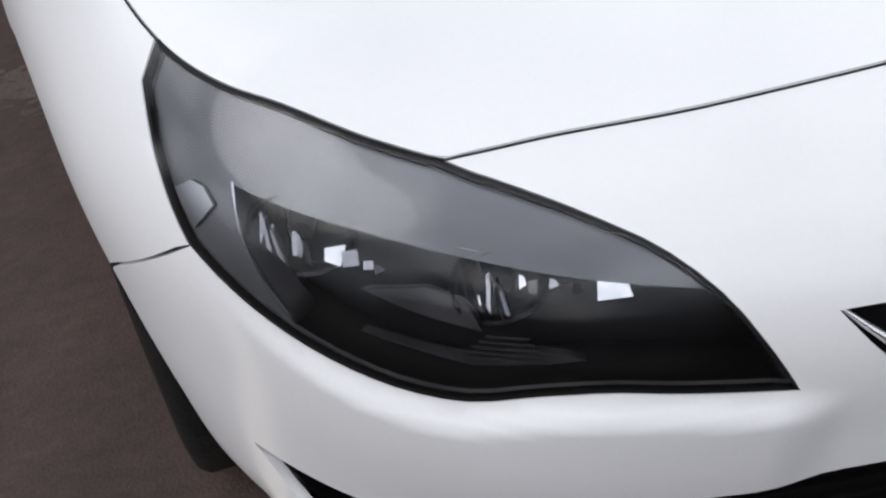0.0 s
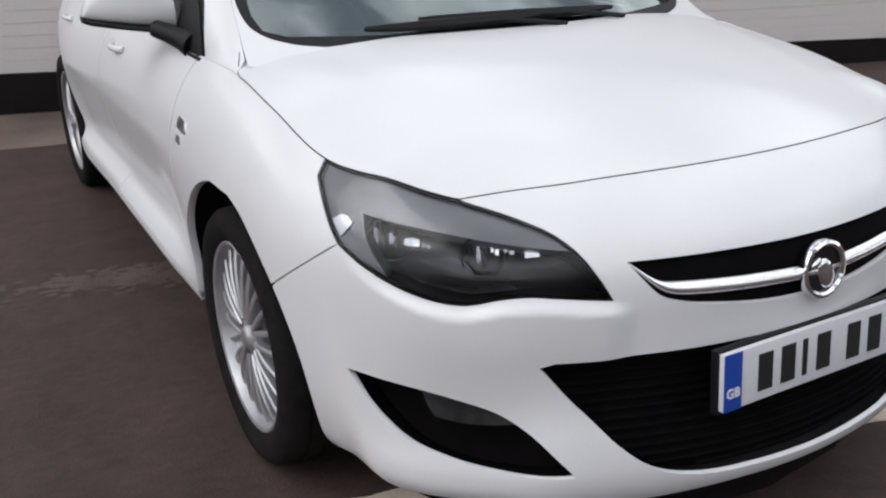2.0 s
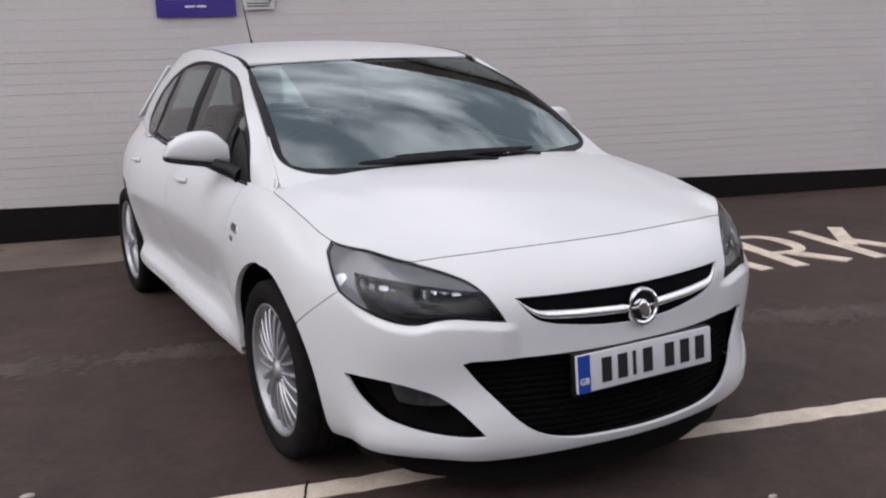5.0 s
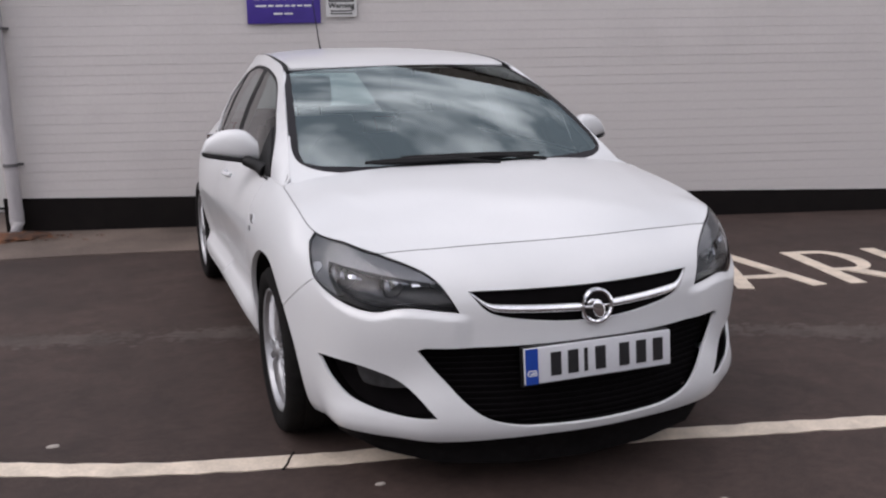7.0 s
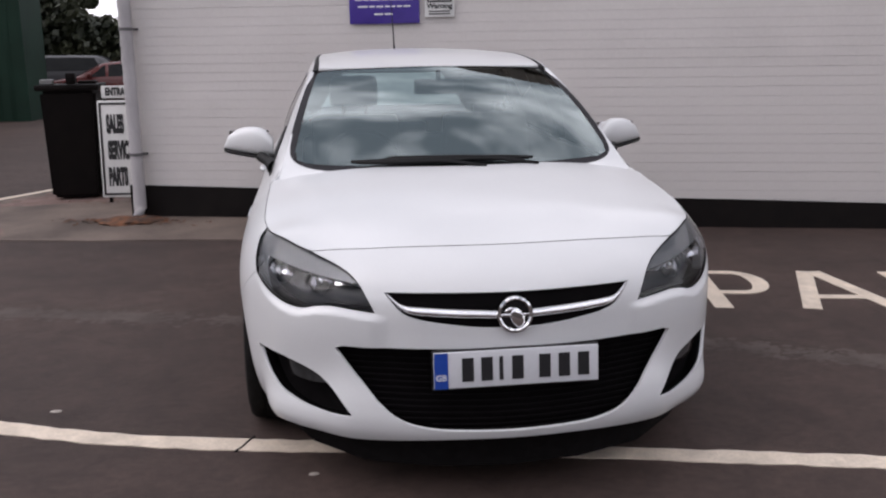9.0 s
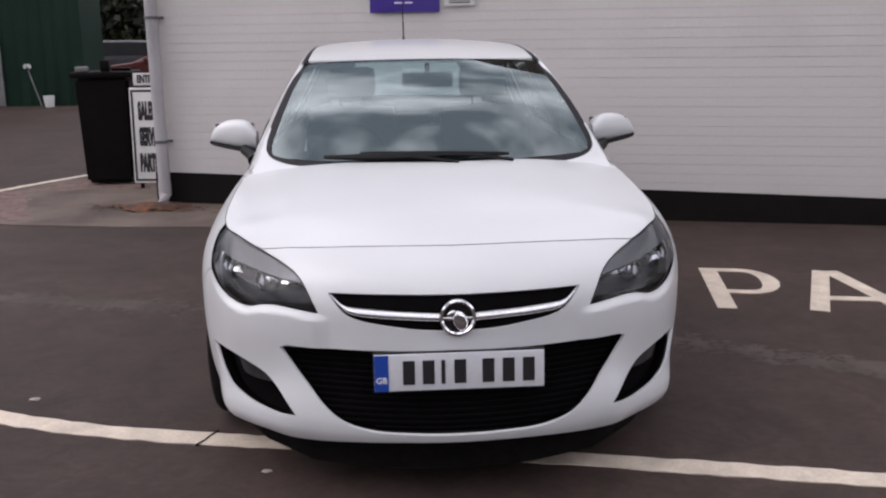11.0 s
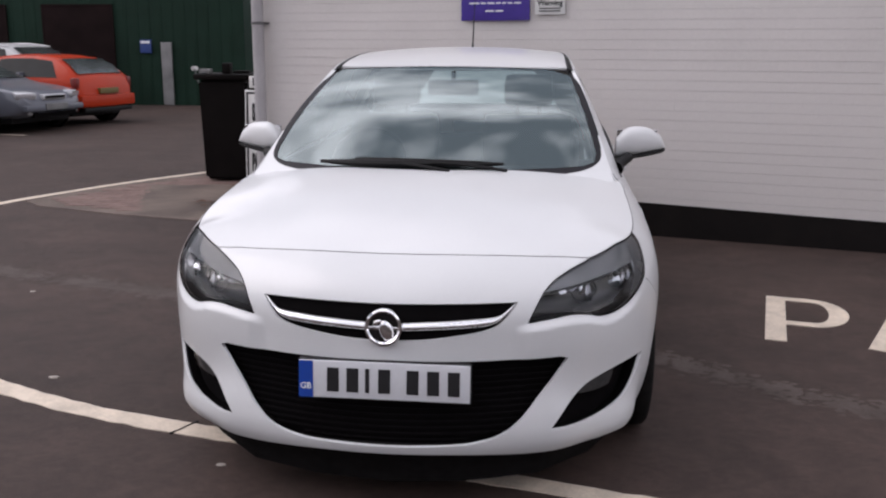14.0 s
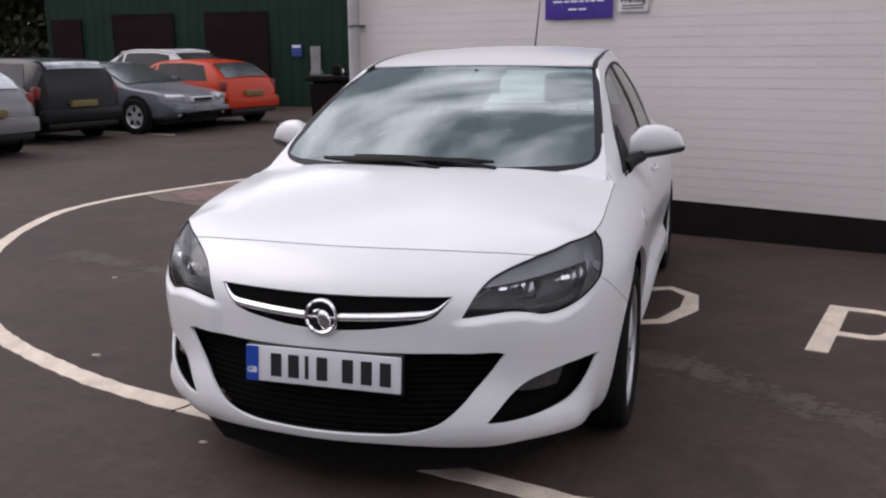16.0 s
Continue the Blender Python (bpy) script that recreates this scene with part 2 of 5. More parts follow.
edge_x, edge_y = spline(E_KNOTS,
    (-.21, 0, .21, .41, .54, .595, .6145, .6215, .637, .664, .702, .735, .772, .774, .768, .785, .778, .730, .635, .51, .32, 0),
    (.214, .200, .214, .258, .303, .321, .328, .3345, .350, .378, .425, .474, .62, .82, 1.05, 1.57, 2.47, 3.37, 3.92, 4.16, 4.25, 4.27))
edge_z_rear = spline((.9, 1.05, 1.57, 2.47, 3.37, 3.92, 4.3), (.885, .905, .912, .935, .975, 1.0, 1.0))
bonnet_mid = spline((.1, .20, .30, .45, .60, .80, 1.0, 1.2), (.772, .808, .838, .876, .907, .943, .971, .99))
bonnet_fall = spline((.1, .20, .335, .60, 1.0, 1.2), (.33, .30, .22, .152, .141, .14))


def bonnet_z(x, y):
    crown = .018 * np.exp(-((np.abs(x) - .70) / .10) ** 2 - ((y - .45) / .10) ** 2)
    crease = .0025 * np.exp(-((np.abs(x) - .42 - .22 * y) / .05) ** 2) * smooth(y, .3, .55)
    return bonnet_mid(y) - bonnet_fall(y) * np.abs(x) ** 2.6 + crown + crease


def edge_z(s):
    w = smooth(s, 1.40, 1.75)
    return bonnet_z(edge_x(s), np.minimum(edge_y(s), 1.15)) * (1 - w) + edge_z_rear(edge_y(s)) * w


low_front = spline((.06, .16, .19, .215, .24, .275, .33, .40, .48, .56), (-.045, -.012, .006, .024, .036, .042, .036, .018, .004, 0))
low_corner = spline((.06, .16, .19, .215, .24, .27, .32, .38, .46, .56), (-.085, -.045, -.018, .004, .016, .018, .008, .002, .001, 0))
low_side = spline((.06, .18, .23, .28, .34, .42, .50, .56), (-.12, -.075, -.045, -.028, -.015, -.006, -.001, 0))
MIDDLE = .56
lamp_foot = spline((.30, .40, .437, .52, .59, .64, .70, .75, .81, .89, .965, 1.05), (.612, .618, .622, .631, .637, .632, .619, .621, .634, .662, .697, .72))


def shell(s, z):
    """A point of the car's flank or front at s along the outline and height z, on its left side."""
    s, z = np.asarray(s, float), np.asarray(z, float)
    ox, oy, ex, ey, ez = outline_x(s), outline_y(s), edge_x(s), edge_y(s), edge_z(s)
    k = np.clip((z - MIDDLE) / (ez - MIDDLE), 0, 1.3) ** 3.1
    x, y = ox + (ex - ox) * k, oy + (ey - oy) * k
    tx, ty = outline_x(s + .01) - outline_x(s - .01), outline_y(s + .01) - outline_y(s - .01)
    n = np.hypot(tx, ty)
    rear = smooth(s, 4.2, 4.6)
    front = np.maximum(1 - smooth(s, .55, 1.0), rear)
    zz = np.clip(z, .06, .56)
    corner = smooth(s, .50, .68) * (1 - smooth(s, .80, 1.02))
    low = low_front(zz) * front + low_side(zz) * (1 - front)
    out = np.where(z < .56, low * (1 - corner) + low_corner(zz) * corner, 0)
    # the narrow ledge that follows the foot of the headlights
    foot = lamp_foot(np.clip(s, .30, 1.05))
    out = out + .015 * smooth(s, .385, .46) * (1 - smooth(s, .74, .98)) * (1 - smooth(z, foot - .027, foot + .002)) * smooth(z, .40, .57)
    # the hollow in the doors above the flared sills
    doors = smooth(s, 1.70, 2.25) * (1 - smooth(s, 3.55, 4.0))
    out = out + doors * (-.060 * np.clip((.67 - z) / .27, 0, 1) * smooth(z, .29, .38) + .016 * (1 - smooth(z, .27, .36)))
    x, y = x + ty / n * out, y - tx / n * out
    return np.stack([x, y, z + 0 * s], -1)


# ---- building tools ----
PLACED = {}


def part(name, bm, mat, parent, label="", at=None, shade=True):
    """Links a bmesh (or a mesh) as one mesh object under a thing or a part."""
    if isinstance(bm, bmesh.types.BMesh):
        me = bpy.data.meshes.new(name)
        if shade:
            for f in bm.faces:
                f.smooth = True
        bm.normal_update()
        bm.to_mesh(me)
        bm.free()
        if shade:
            me.set_sharp_from_angle(angle=radians(38))
    else:
        me = bm
    if mat and not me.materials:
        me.materials.append(mat)
    ob = new(name, me)
    at = at or Matrix.Identity(4)
    PLACED[ob] = at
    if parent:
        ob.parent = parent
        ob.matrix_basis = PLACED[parent].inverted() @ at
    else:
        ob.matrix_basis = at
    if label:
        tagged(ob, label)
    return ob


def thing(name, label, category, at=None, group="", kind=""):
    """An empty at the base of a thing of several parts."""
    ob = new(name)
    ob.empty_display_size = 0.1
    PLACED[ob] = at or Matrix.Identity(4)
    ob.matrix_basis = PLACED[ob]
    return tagged(ob, label, category, group, kind)


def box(bm, lo, hi, bevel=0.0, m=None):
    """A box between two corners, with worn or rounded edges."""
    lo, hi = Vector(lo), Vector(hi)
    made = bmesh.ops.create_cube(bm, size=1.0)["verts"]
    for v in made:
        v.co = Vector((lo[i] + (v.co[i] + 0.5) * (hi[i] - lo[i]) for i in range(3)))
    if bevel:
        edges = {e for v in made for e in v.link_edges}
        made = bmesh.ops.bevel(bm, geom=list(edges), offset=bevel, segments=2, affect="EDGES", profile=0.6)["verts"]
        made = list({v for f in bm.faces for v in f.verts if v in set(made)} or made)
    if m is not None:
        bmesh.ops.transform(bm, matrix=m, verts=list(made))
    return bm


def boxed(lo, hi, bevel=0.0, m=None):
    return box(bmesh.new(), lo, hi, bevel, m)


def revolve(profile, steps=48, axis="x"):
    """A closed ring of a profile of (radius, offset along the axis)."""
    bm = bmesh.new()
    rings = []
    for i in range(steps):
        a = 2 * math.pi * i / steps
        c, s = math.cos(a), math.sin(a)
        rings.append([bm.verts.new((o, r * c, r * s) if axis == "x" else (r * c, r * s, o)) for r, o in profile])
    for i in range(steps):
        p, q = rings[i], rings[(i + 1) % steps]
        for j in range(len(profile) - 1):
            bm.faces.new((p[j], q[j], q[j + 1], p[j + 1]))
    bmesh.ops.remove_doubles(bm, verts=bm.verts, dist=1e-5)
    bmesh.ops.recalc_face_normals(bm, faces=bm.faces)
    return bm


def tube(points, radius, sides=8, taper=None):
    """A round bar along points, with a radius or a radius for each point."""
    bm = bmesh.new()
    pts = [Vector(p) for p in points]
    rad = taper or [radius] * len(pts)
    last = None
    up = Vector((0, 0, 1))
    for i, p in enumerate(pts):
        d = (pts[min(i + 1, len(pts) - 1)] - pts[max(i - 1, 0)]).normalized()
        a = d.cross(up if abs(d.dot(up)) < 0.95 else Vector((1, 0, 0))).normalized()
        b = d.cross(a)
        ring = [bm.verts.new(p + (a * math.cos(k * 2 * math.pi / sides) + b * math.sin(k * 2 * math.pi / sides)) * rad[i]) for k in range(sides)]
        if last:
            for k in range(sides):
                bm.faces.new((last[k], last[(k + 1) % sides], ring[(k + 1) % sides], ring[k]))
        else:
            bm.faces.new(ring)
        last = ring
    bm.faces.new(last)
    bmesh.ops.recalc_face_normals(bm, faces=bm.faces)
    return bm


def path(*runs, step=0.02):
    """A closed outline in two numbers: each run is smooth through its points, with corners where runs meet."""
    out = []
    for run in runs:
        p = np.array(run, float)
        d = np.concatenate([[0], np.cumsum(np.maximum(np.hypot(*np.diff(p, axis=0).T), 1e-6))])
        n = max(2, int(d[-1] / step) + 1)
        t = np.linspace(0, d[-1], n)[:-1]
        if len(p) > 2:
            u, v = spline(d, p[:, 0], p[:, 1])
            out.append(np.stack([u(t), v(t)], 1))
        else:
            out.append(p[0] + (p[1] - p[0]) * (t / d[-1])[:, None])
    return np.concatenate(out)


def inset(poly, d):
    """The outline moved inwards by d."""
    a = np.roll(poly, -1, 0) - np.roll(poly, 1, 0)
    n = np.stack([-a[:, 1], a[:, 0]], 1) / np.maximum(np.hypot(*a.T), 1e-9)[:, None]
    area = np.sum(poly[:, 0] * np.roll(poly[:, 1], -1) - np.roll(poly[:, 0], -1) * poly[:, 1])
    return poly + n * (d if area > 0 else -d)


def within(poly, pts):
    x, y = pts[:, 0], pts[:, 1]
    inside = np.zeros(len(pts), bool)
    for (x0, y0), (x1, y1) in zip(poly, np.roll(poly, -1, 0)):
        if y0 != y1:
            cross = ((y0 > y) != (y1 > y)) & (x < (x1 - x0) * (y - y0) / (y1 - y0) + x0)
            inside ^= cross
    return inside


def clear_of(poly, pts, d):
    a, b = poly, np.roll(poly, -1, 0)
    ok = np.ones(len(pts), bool)
    for p, q in zip(a, b):
        e = q - p
        t = np.clip(((pts - p) @ e) / max(e @ e, 1e-12), 0, 1)
        ok &= np.hypot(*(pts - p - t[:, None] * e).T) > d
    return ok


CENTRE = np.array([0, 2.2, 0.55])


def panel(name, surface, outline, mat, parent, holes=(), step=0.035, depth=0.018, hole_depth=None, gap=0.0, side=1, raise_by=0.0, label="", centre=CENTRE):
    """A sheet on a surface (u, v) -> place, cut to an outline with holes, its edges turned in by depth."""
    outline = inset(outline, gap) if gap else outline
    holes = [inset(h, -gap) if gap else h for h in holes]
    lo, hi = outline.min(0), outline.max(0)
    gu, gv = np.meshgrid(np.arange(lo[0] + step / 2, hi[0], step), np.arange(lo[1] + step / 2, hi[1], step))
    grid = np.stack([gu.ravel(), gv.ravel()], 1)
    grid = grid[within(outline, grid) & clear_of(outline, grid, step * 0.45)]
    for h in holes:
        grid = grid[~within(h, grid) & clear_of(h, grid, step * 0.45)]
    loops, pts, edges = [outline, *holes], [], []
    for lp in loops:
        n0, n = len(pts), len(lp)
        pts += [Vector(p) for p in lp]
        edges += [(n0 + i, n0 + (i + 1) % n) for i in range(n)]
    rim = len(pts)
    pts += [Vector(p) for p in grid]
    vs, es, fs, ov, oe, of = geometry.delaunay_2d_cdt(pts, edges, [], 0, 1e-6)
    uv = np.array([tuple(v) for v in vs])
    tri = np.array([f for f in fs if len(f) == 3])
    mid = uv[tri].mean(1)
    keep = within(outline, mid)
    for h in holes:
        keep &= ~within(h, mid)
    tri = tri[keep]

    def place(w):
        p = surface(w[:, 0], w[:, 1])
        e = 2e-3
        n = np.cross(surface(w[:, 0] + e, w[:, 1]) - surface(w[:, 0] - e, w[:, 1]), surface(w[:, 0], w[:, 1] + e) - surface(w[:, 0], w[:, 1] - e))
        n /= np.maximum(np.linalg.norm(n, axis=1), 1e-12)[:, None]
        n *= np.sign(np.median(np.sum(n * (p - centre), 1)) or 1)
        p, n = p + n * raise_by, n.copy()
        if side < 0:
            p[:, 0] *= -1
            n[:, 0] *= -1
        return p, n
    co, no = place(uv)
    fn = np.cross(co[tri[:, 1]] - co[tri[:, 0]], co[tri[:, 2]] - co[tri[:, 0]])
    flip = np.sum(fn * no[tri[:, 0]], 1) < 0
    tri[flip] = tri[flip][:, ::-1]
    verts, normals, faces = [tuple(c) for c in co], [tuple(c) for c in no], [tuple(int(i) for i in t) for t in tri]
    for k, lp in enumerate(loops):
        dep = depth if k == 0 or hole_depth is None else hole_depth
        if not dep:
            continue
        p, n = place(lp)
        q = p - n * dep
        t = np.roll(p, -1, 0) - np.roll(p, 1, 0)
        out = np.cross(t, n)
        out /= np.maximum(np.linalg.norm(out, axis=1), 1e-12)[:, None]
        inner = place(lp.mean(0)[None])[0][0]
        if np.median(np.sum(out * (p - inner), 1)) < 0:
            out = -out
        if k:
            out = -out
        b = len(verts)
        m = len(lp)
        verts += [tuple(c) for c in p] + [tuple(c) for c in q]
        blend = n * 0.5 + out
        blend /= np.linalg.norm(blend, axis=1)[:, None]
        normals += [tuple(c) for c in blend] + [tuple(c) for c in out]
        for i in range(m):
            j = (i + 1) % m
            f = (b + i, b + j, b + m + j, b + m + i)
            fnorm = np.cross(p[j] - p[i], q[i] - p[i])
            faces.append(f if np.dot(fnorm, out[i]) > 0 else f[::-1])
    me = bpy.data.meshes.new(name)
    me.from_pydata(verts, [], faces)
    for pl in me.polygons:
        pl.use_smooth = True
    me.update()
    me.normals_split_custom_set_from_vertices(normals)
    return part(name, me, mat, parent, label)


def strip(name, rows, mat, parent, closed=False, label="", at=None):
    """A smooth sheet from rows of places (each row the same length)."""
    rows = np.array(rows, float)
    n, m = rows.shape[:2]
    verts = [tuple(p) for r in rows for p in r]
    faces = [(i * m + j, i * m + (j + 1) % m, ((i + 1) % n) * m + (j + 1) % m, ((i + 1) % n) * m + j)
             for i in range(n if closed else n - 1) for j in range(m - 1)]
    bm = bmesh.new()
    vs = [bm.verts.new(v) for v in verts]
    for f in faces:
        try:
            bm.faces.new([vs[i] for i in f])
        except ValueError:
            pass
    bmesh.ops.remove_doubles(bm, verts=bm.verts, dist=1e-5)
    bmesh.ops.recalc_face_normals(bm, faces=bm.faces)
    return part(name, bm, mat, parent, label, at)


def flat(outline, height, z=0.0):
    """A flat plate of an outline in x and y, from z up by height."""
    bm = bmesh.new()
    low = [bm.verts.new((x, y, z)) for x, y in outline]
    f = bm.faces.new(low)
    ext = bmesh.ops.extrude_face_region(bm, geom=[f])["geom"]
    for v in ext:
        if isinstance(v, bmesh.types.BMVert):
            v.co.z = z + height
    bmesh.ops.recalc_face_normals(bm, faces=bm.faces)
    return bm


def letters(text, size, mat, parent, at, depth=0.002, name="lettering", wide=1.0, bold=0.0):
    """Writing with the built-in font, as a mesh; it stands in its own x, y plane, centred."""
    cu = bpy.data.curves.new(name, "FONT")
    cu.body, cu.size, cu.extrude, cu.align_x, cu.align_y, cu.offset = text, size, depth, "CENTER", "CENTER", bold
    tmp = new("temporary_text", cu)
    me = bpy.data.meshes.new_from_object(tmp.evaluated_get(bpy.context.evaluated_depsgraph_get()))
    bpy.data.objects.remove(tmp)
    bpy.data.curves.remove(cu)
    if wide != 1.0:
        me.transform(Matrix.Diagonal((wide, 1, 1, 1)))
    me.name = name
    me.materials.clear()
    return part(name, me, mat, parent, "", at)


# ---- the ground ----
def sheet(name, size, z, mat, label):
    bm = bmesh.new()
    bmesh.ops.create_grid(bm, x_segments=60, y_segments=60, size=size)
    for v in bm.verts:
        v.co.z = z
    return tagged(part(name, bm, mat, None), label, "ground", kind="structure")


sheet("ground", 900, 0.0, ASPHALT, "dark worn asphalt car park surface with patches")

WALL_TURN = math.atan(-.255)
WALL_FOOT = Vector((-2.235, 5.55, 0))
WALL = Matrix.Translation(WALL_FOOT) @ Matrix.Rotation(WALL_TURN, 4, "Z")   # x along the wall, y into it
LONG, HIGH, THICK = 16.0, 3.1, .3


def ribbon(name, points, width, mat, label, z=.004, wobble=.006):
    """A painted line along points, with slightly uneven edges."""
    p = np.array(points, float)
    d = np.concatenate([[0], np.cumsum(np.hypot(*np.diff(p, axis=0).T))])
    fx, fy = spline(d, p[:, 0], p[:, 1])
    t = np.arange(0, d[-1], .06)
    c = np.stack([fx(t), fy(t)], 1)
    g = np.gradient(c, axis=0)
    n = np.stack([-g[:, 1], g[:, 0]], 1) / np.hypot(*g.T)[:, None]
    r = np.random.RandomState(5)
    a, b = c + n * (width / 2 + r.uniform(-wobble, wobble, (len(t), 1))), c - n * (width / 2 + r.uniform(-wobble, wobble, (len(t), 1)))
    bm = bmesh.new()
    rows = [[bm.verts.new((*q, 0)), bm.verts.new((*q, z)), bm.verts.new((*w, z)), bm.verts.new((*w, 0))] for q, w in zip(a, b)]
    for u, v in zip(rows, rows[1:]):
        for j in range(3):
            bm.faces.new((u[j], v[j], v[j + 1], u[j + 1]))
    bmesh.ops.recalc_face_normals(bm, faces=bm.faces)
    return tagged(part(name, bm, mat, None), label, "road marking", kind="structure")


ribbon("road_line", [(3.6, -.46), (2.4, -.17), (1.35, .08), (.77, .222), (-.1, .43), (-.91, .592), (-1.38, .715), (-1.83, .893), (-2.40, 1.19), (-3.3, 1.95), (-4.10, 3.03), (-4.50, 3.85),
                     (-4.70, 4.50), (-4.66, 5.25), (-4.42, 6.0), (-4.05, 6.85), (-3.58, 7.70), (-2.9, 8.9)], .10, ROAD_PAINT, "worn cream painted line curving over the asphalt")
# what is left of an older line: many thin worn flakes of paint, thinning out to both sides
ghost = np.array([(-3.4, 2.95), (-1.8, 2.48), (-.8, 2.20), (.3, 1.88), (1.0, 1.68), (1.35, 1.42), (1.8, 1.14), (2.4, .90), (3.8, .45)])
ghost_d = np.concatenate([[0], np.cumsum(np.hypot(*np.diff(ghost, axis=0).T))])
ghost_x, ghost_y = spline(ghost_d, ghost[:, 0], ghost[:, 1])
r = random.Random(12)
bm = bmesh.new()
while len(bm.faces) < 5200:
    t = r.uniform(0, ghost_d[-1])
    if noise.noise(Vector((t * 1.9, .3, 0))) + .5 * noise.noise(Vector((t * 7.0, 2.3, 0))) < r.uniform(-.75, .55):
        continue
    c = Vector((float(ghost_x(t)), float(ghost_y(t)), 0)) + Vector((.25, .97, 0)) * r.gauss(0, .055)
    w, turn, tall = r.uniform(.006, .020), r.uniform(0, 6.28), .0006 + .0012 * r.random()
    ring = [c + Vector((w * 1.7 * r.uniform(.6, 1.2) * math.cos(q), w * r.uniform(.6, 1.2) * math.sin(q), tall)) for q in (turn, turn + 1.3, turn + 2.5, turn + 3.8, turn + 5.0)]
    bm.faces.new([bm.verts.new(q) for q in ring])
tagged(part("faded_line", bm, GHOST_PAINT, None, shade=False), "pale broken flakes of an old painted line", "road marking", kind="stuff")

for points in ([(-11.6, 10.28), (-10.34, 10.20), (-9.31, 10.13)], [(-10.8, 12.13), (-9.62, 11.88), (-8.16, 11.58)]):
    ribbon("bay_line", points, .08, ROAD_PAINT, "worn white line of a parking bay")

# ---- painted letters ----
LETTER = Matrix.Translation((1.545, 2.05, 0)) @ Matrix.Rotation(math.atan2(-.21, .977), 4, "Z")


def stroke(bm, a, b, wa, wb=None):
    """A flat painted stroke between two points of the letter's plane."""
    a, b = Vector((*a, 0)), Vector((*b, 0))
    wb = wb or wa
    d = (b - a).normalized()
    n = Vector((-d.y, d.x, 0))
    q = [a + n * wa / 2, a - n * wa / 2, b - n * wb / 2, b + n * wb / 2]
    lo = [bm.verts.new(p) for p in q]
    hi = [bm.verts.new(p + Vector((0, 0, .0040 + .00005 * len(bm.verts)))) for p in q]
    bm.faces.new(hi)
    for i in range(4):
        bm.faces.new((lo[i], lo[(i + 1) % 4], hi[(i + 1) % 4], hi[i]))


def bow(bm, cx, cy, rx, ry, a0, a1, w_side, w_end, steps=14):
    """A painted curve whose stroke is wide at its sides and thin at its ends."""
    rows = []
    for k in np.linspace(radians(a0), radians(a1), steps):
        w = w_end + (w_side - w_end) * abs(math.cos(k))
        o, i = Vector((cx + rx * math.cos(k), cy + ry * math.sin(k), 0)), Vector((cx + (rx - w) * math.cos(k), cy + (ry - w_end) * math.sin(k), 0))
        up = Vector((0, 0, .0038))
        rows.append([bm.verts.new(o), bm.verts.new(o + up), bm.verts.new(i + up), bm.verts.new(i)])
    for u, v in zip(rows, rows[1:]):
        for j in range(3):
            bm.faces.new((u[j], v[j], v[j + 1], u[j + 1]))


def road_letter(ch, x):
    bm = bmesh.new()
    h, w = .885, .105
    if ch in "PR":
        stroke(bm, (x + w / 2, 0), (x + w / 2, h), w)
        stroke(bm, (x + w, h - .035), (x + .235, h - .035), .07)
        stroke(bm, (x + w, .345), (x + .235, .345), .07)
        bow(bm, x + .235, (h + .31) / 2, .20, (h - .31) / 2, -90, 90, .105, .07)
    if ch == "R":
        stroke(bm, (x + .20, .33), (x + .40, 0), .105)
    if ch == "A":
        stroke(bm, (x + .05, 0), (x + .26, h), .10)
        stroke(bm, (x + .52, 0), (x + .31, h), .10)
        stroke(bm, (x + .14, .26), (x + .43, .26), .075)
    if ch == "K":
        stroke(bm, (x + w / 2, 0), (x + w / 2, h), w)
        stroke(bm, (x + .10, .36), (x + .40, h), .105)
        stroke(bm, (x + .20, .50), (x + .43, 0), .11)
    if ch == "O":
        bow(bm, x + .25, h / 2, .27, h / 2, 0, 360, .105, .07, 9)
    bmesh.ops.recalc_face_normals(bm, faces=bm.faces)
    return tagged(part("painted_letter", bm, ROAD_PAINT, None, "", LETTER, shade=False), "cream letter " + ch + " painted on the asphalt", "road marking", "letters on the ground", kind="structure")


for ch, x in (("O", -1.12), ("P", 0.02), ("A", .50), ("R", 1.215), ("K", 1.815)):
    road_letter(ch, x)

# ---- the strip of pavers and dusty concrete before the wall ----
apron = [(-4.20, 5.20), (-3.31, 4.905), (-2.37, 4.70), (-1.6, 4.60), (-.9, 4.45), (-.2, 4.40), (.25, 4.86), (-2.25, 5.54), (-2.3, 7.0), (-3.45, 7.72), (-4.0, 6.72), (-4.32, 6.0), (-4.50, 5.45)]
apron_bm = flat(apron, .007)
for v in apron_bm.verts:
    if v.co.z > .001 and (v.co.xy - Vector((.25, 4.86))).length < .05 or (v.co.xy - Vector((-2.25, 5.54))).length < .05 and v.co.z > .001:
        v.co.z = .055
bmesh.ops.triangulate(apron_bm, faces=apron_bm.faces)
apron_ob = tagged(part("pavement", apron_bm, CONCRETE, None, shade=False), "dusty concrete and paver apron beside the wall", "pavement", kind="structure")

# ---- the wall ----
bm = bmesh.new()
box(bm, (.0, .012, .0), (LONG, THICK, HIGH))
wall = tagged(part("wall_main", bm, MORTAR, None, "", WALL, shade=False), "white painted brick wall with a black plinth", "wall", kind="structure")
bm = bmesh.new()
box(bm, (.012, THICK, 0), (.012 + THICK, 9.0, HIGH))
wall_side = tagged(part("wall_side", bm, MORTAR, None, "", WALL, shade=False), "white painted return wall of the building", "wall", kind="structure")
bm = bmesh.new()
box(bm, (-.1, -.1, HIGH), (LONG, 9.0, HIGH + .25))
tagged(part("roof", bm, CONCRETE, None, "", WALL, shade=False), "flat roof over the white building", "roof", kind="structure")
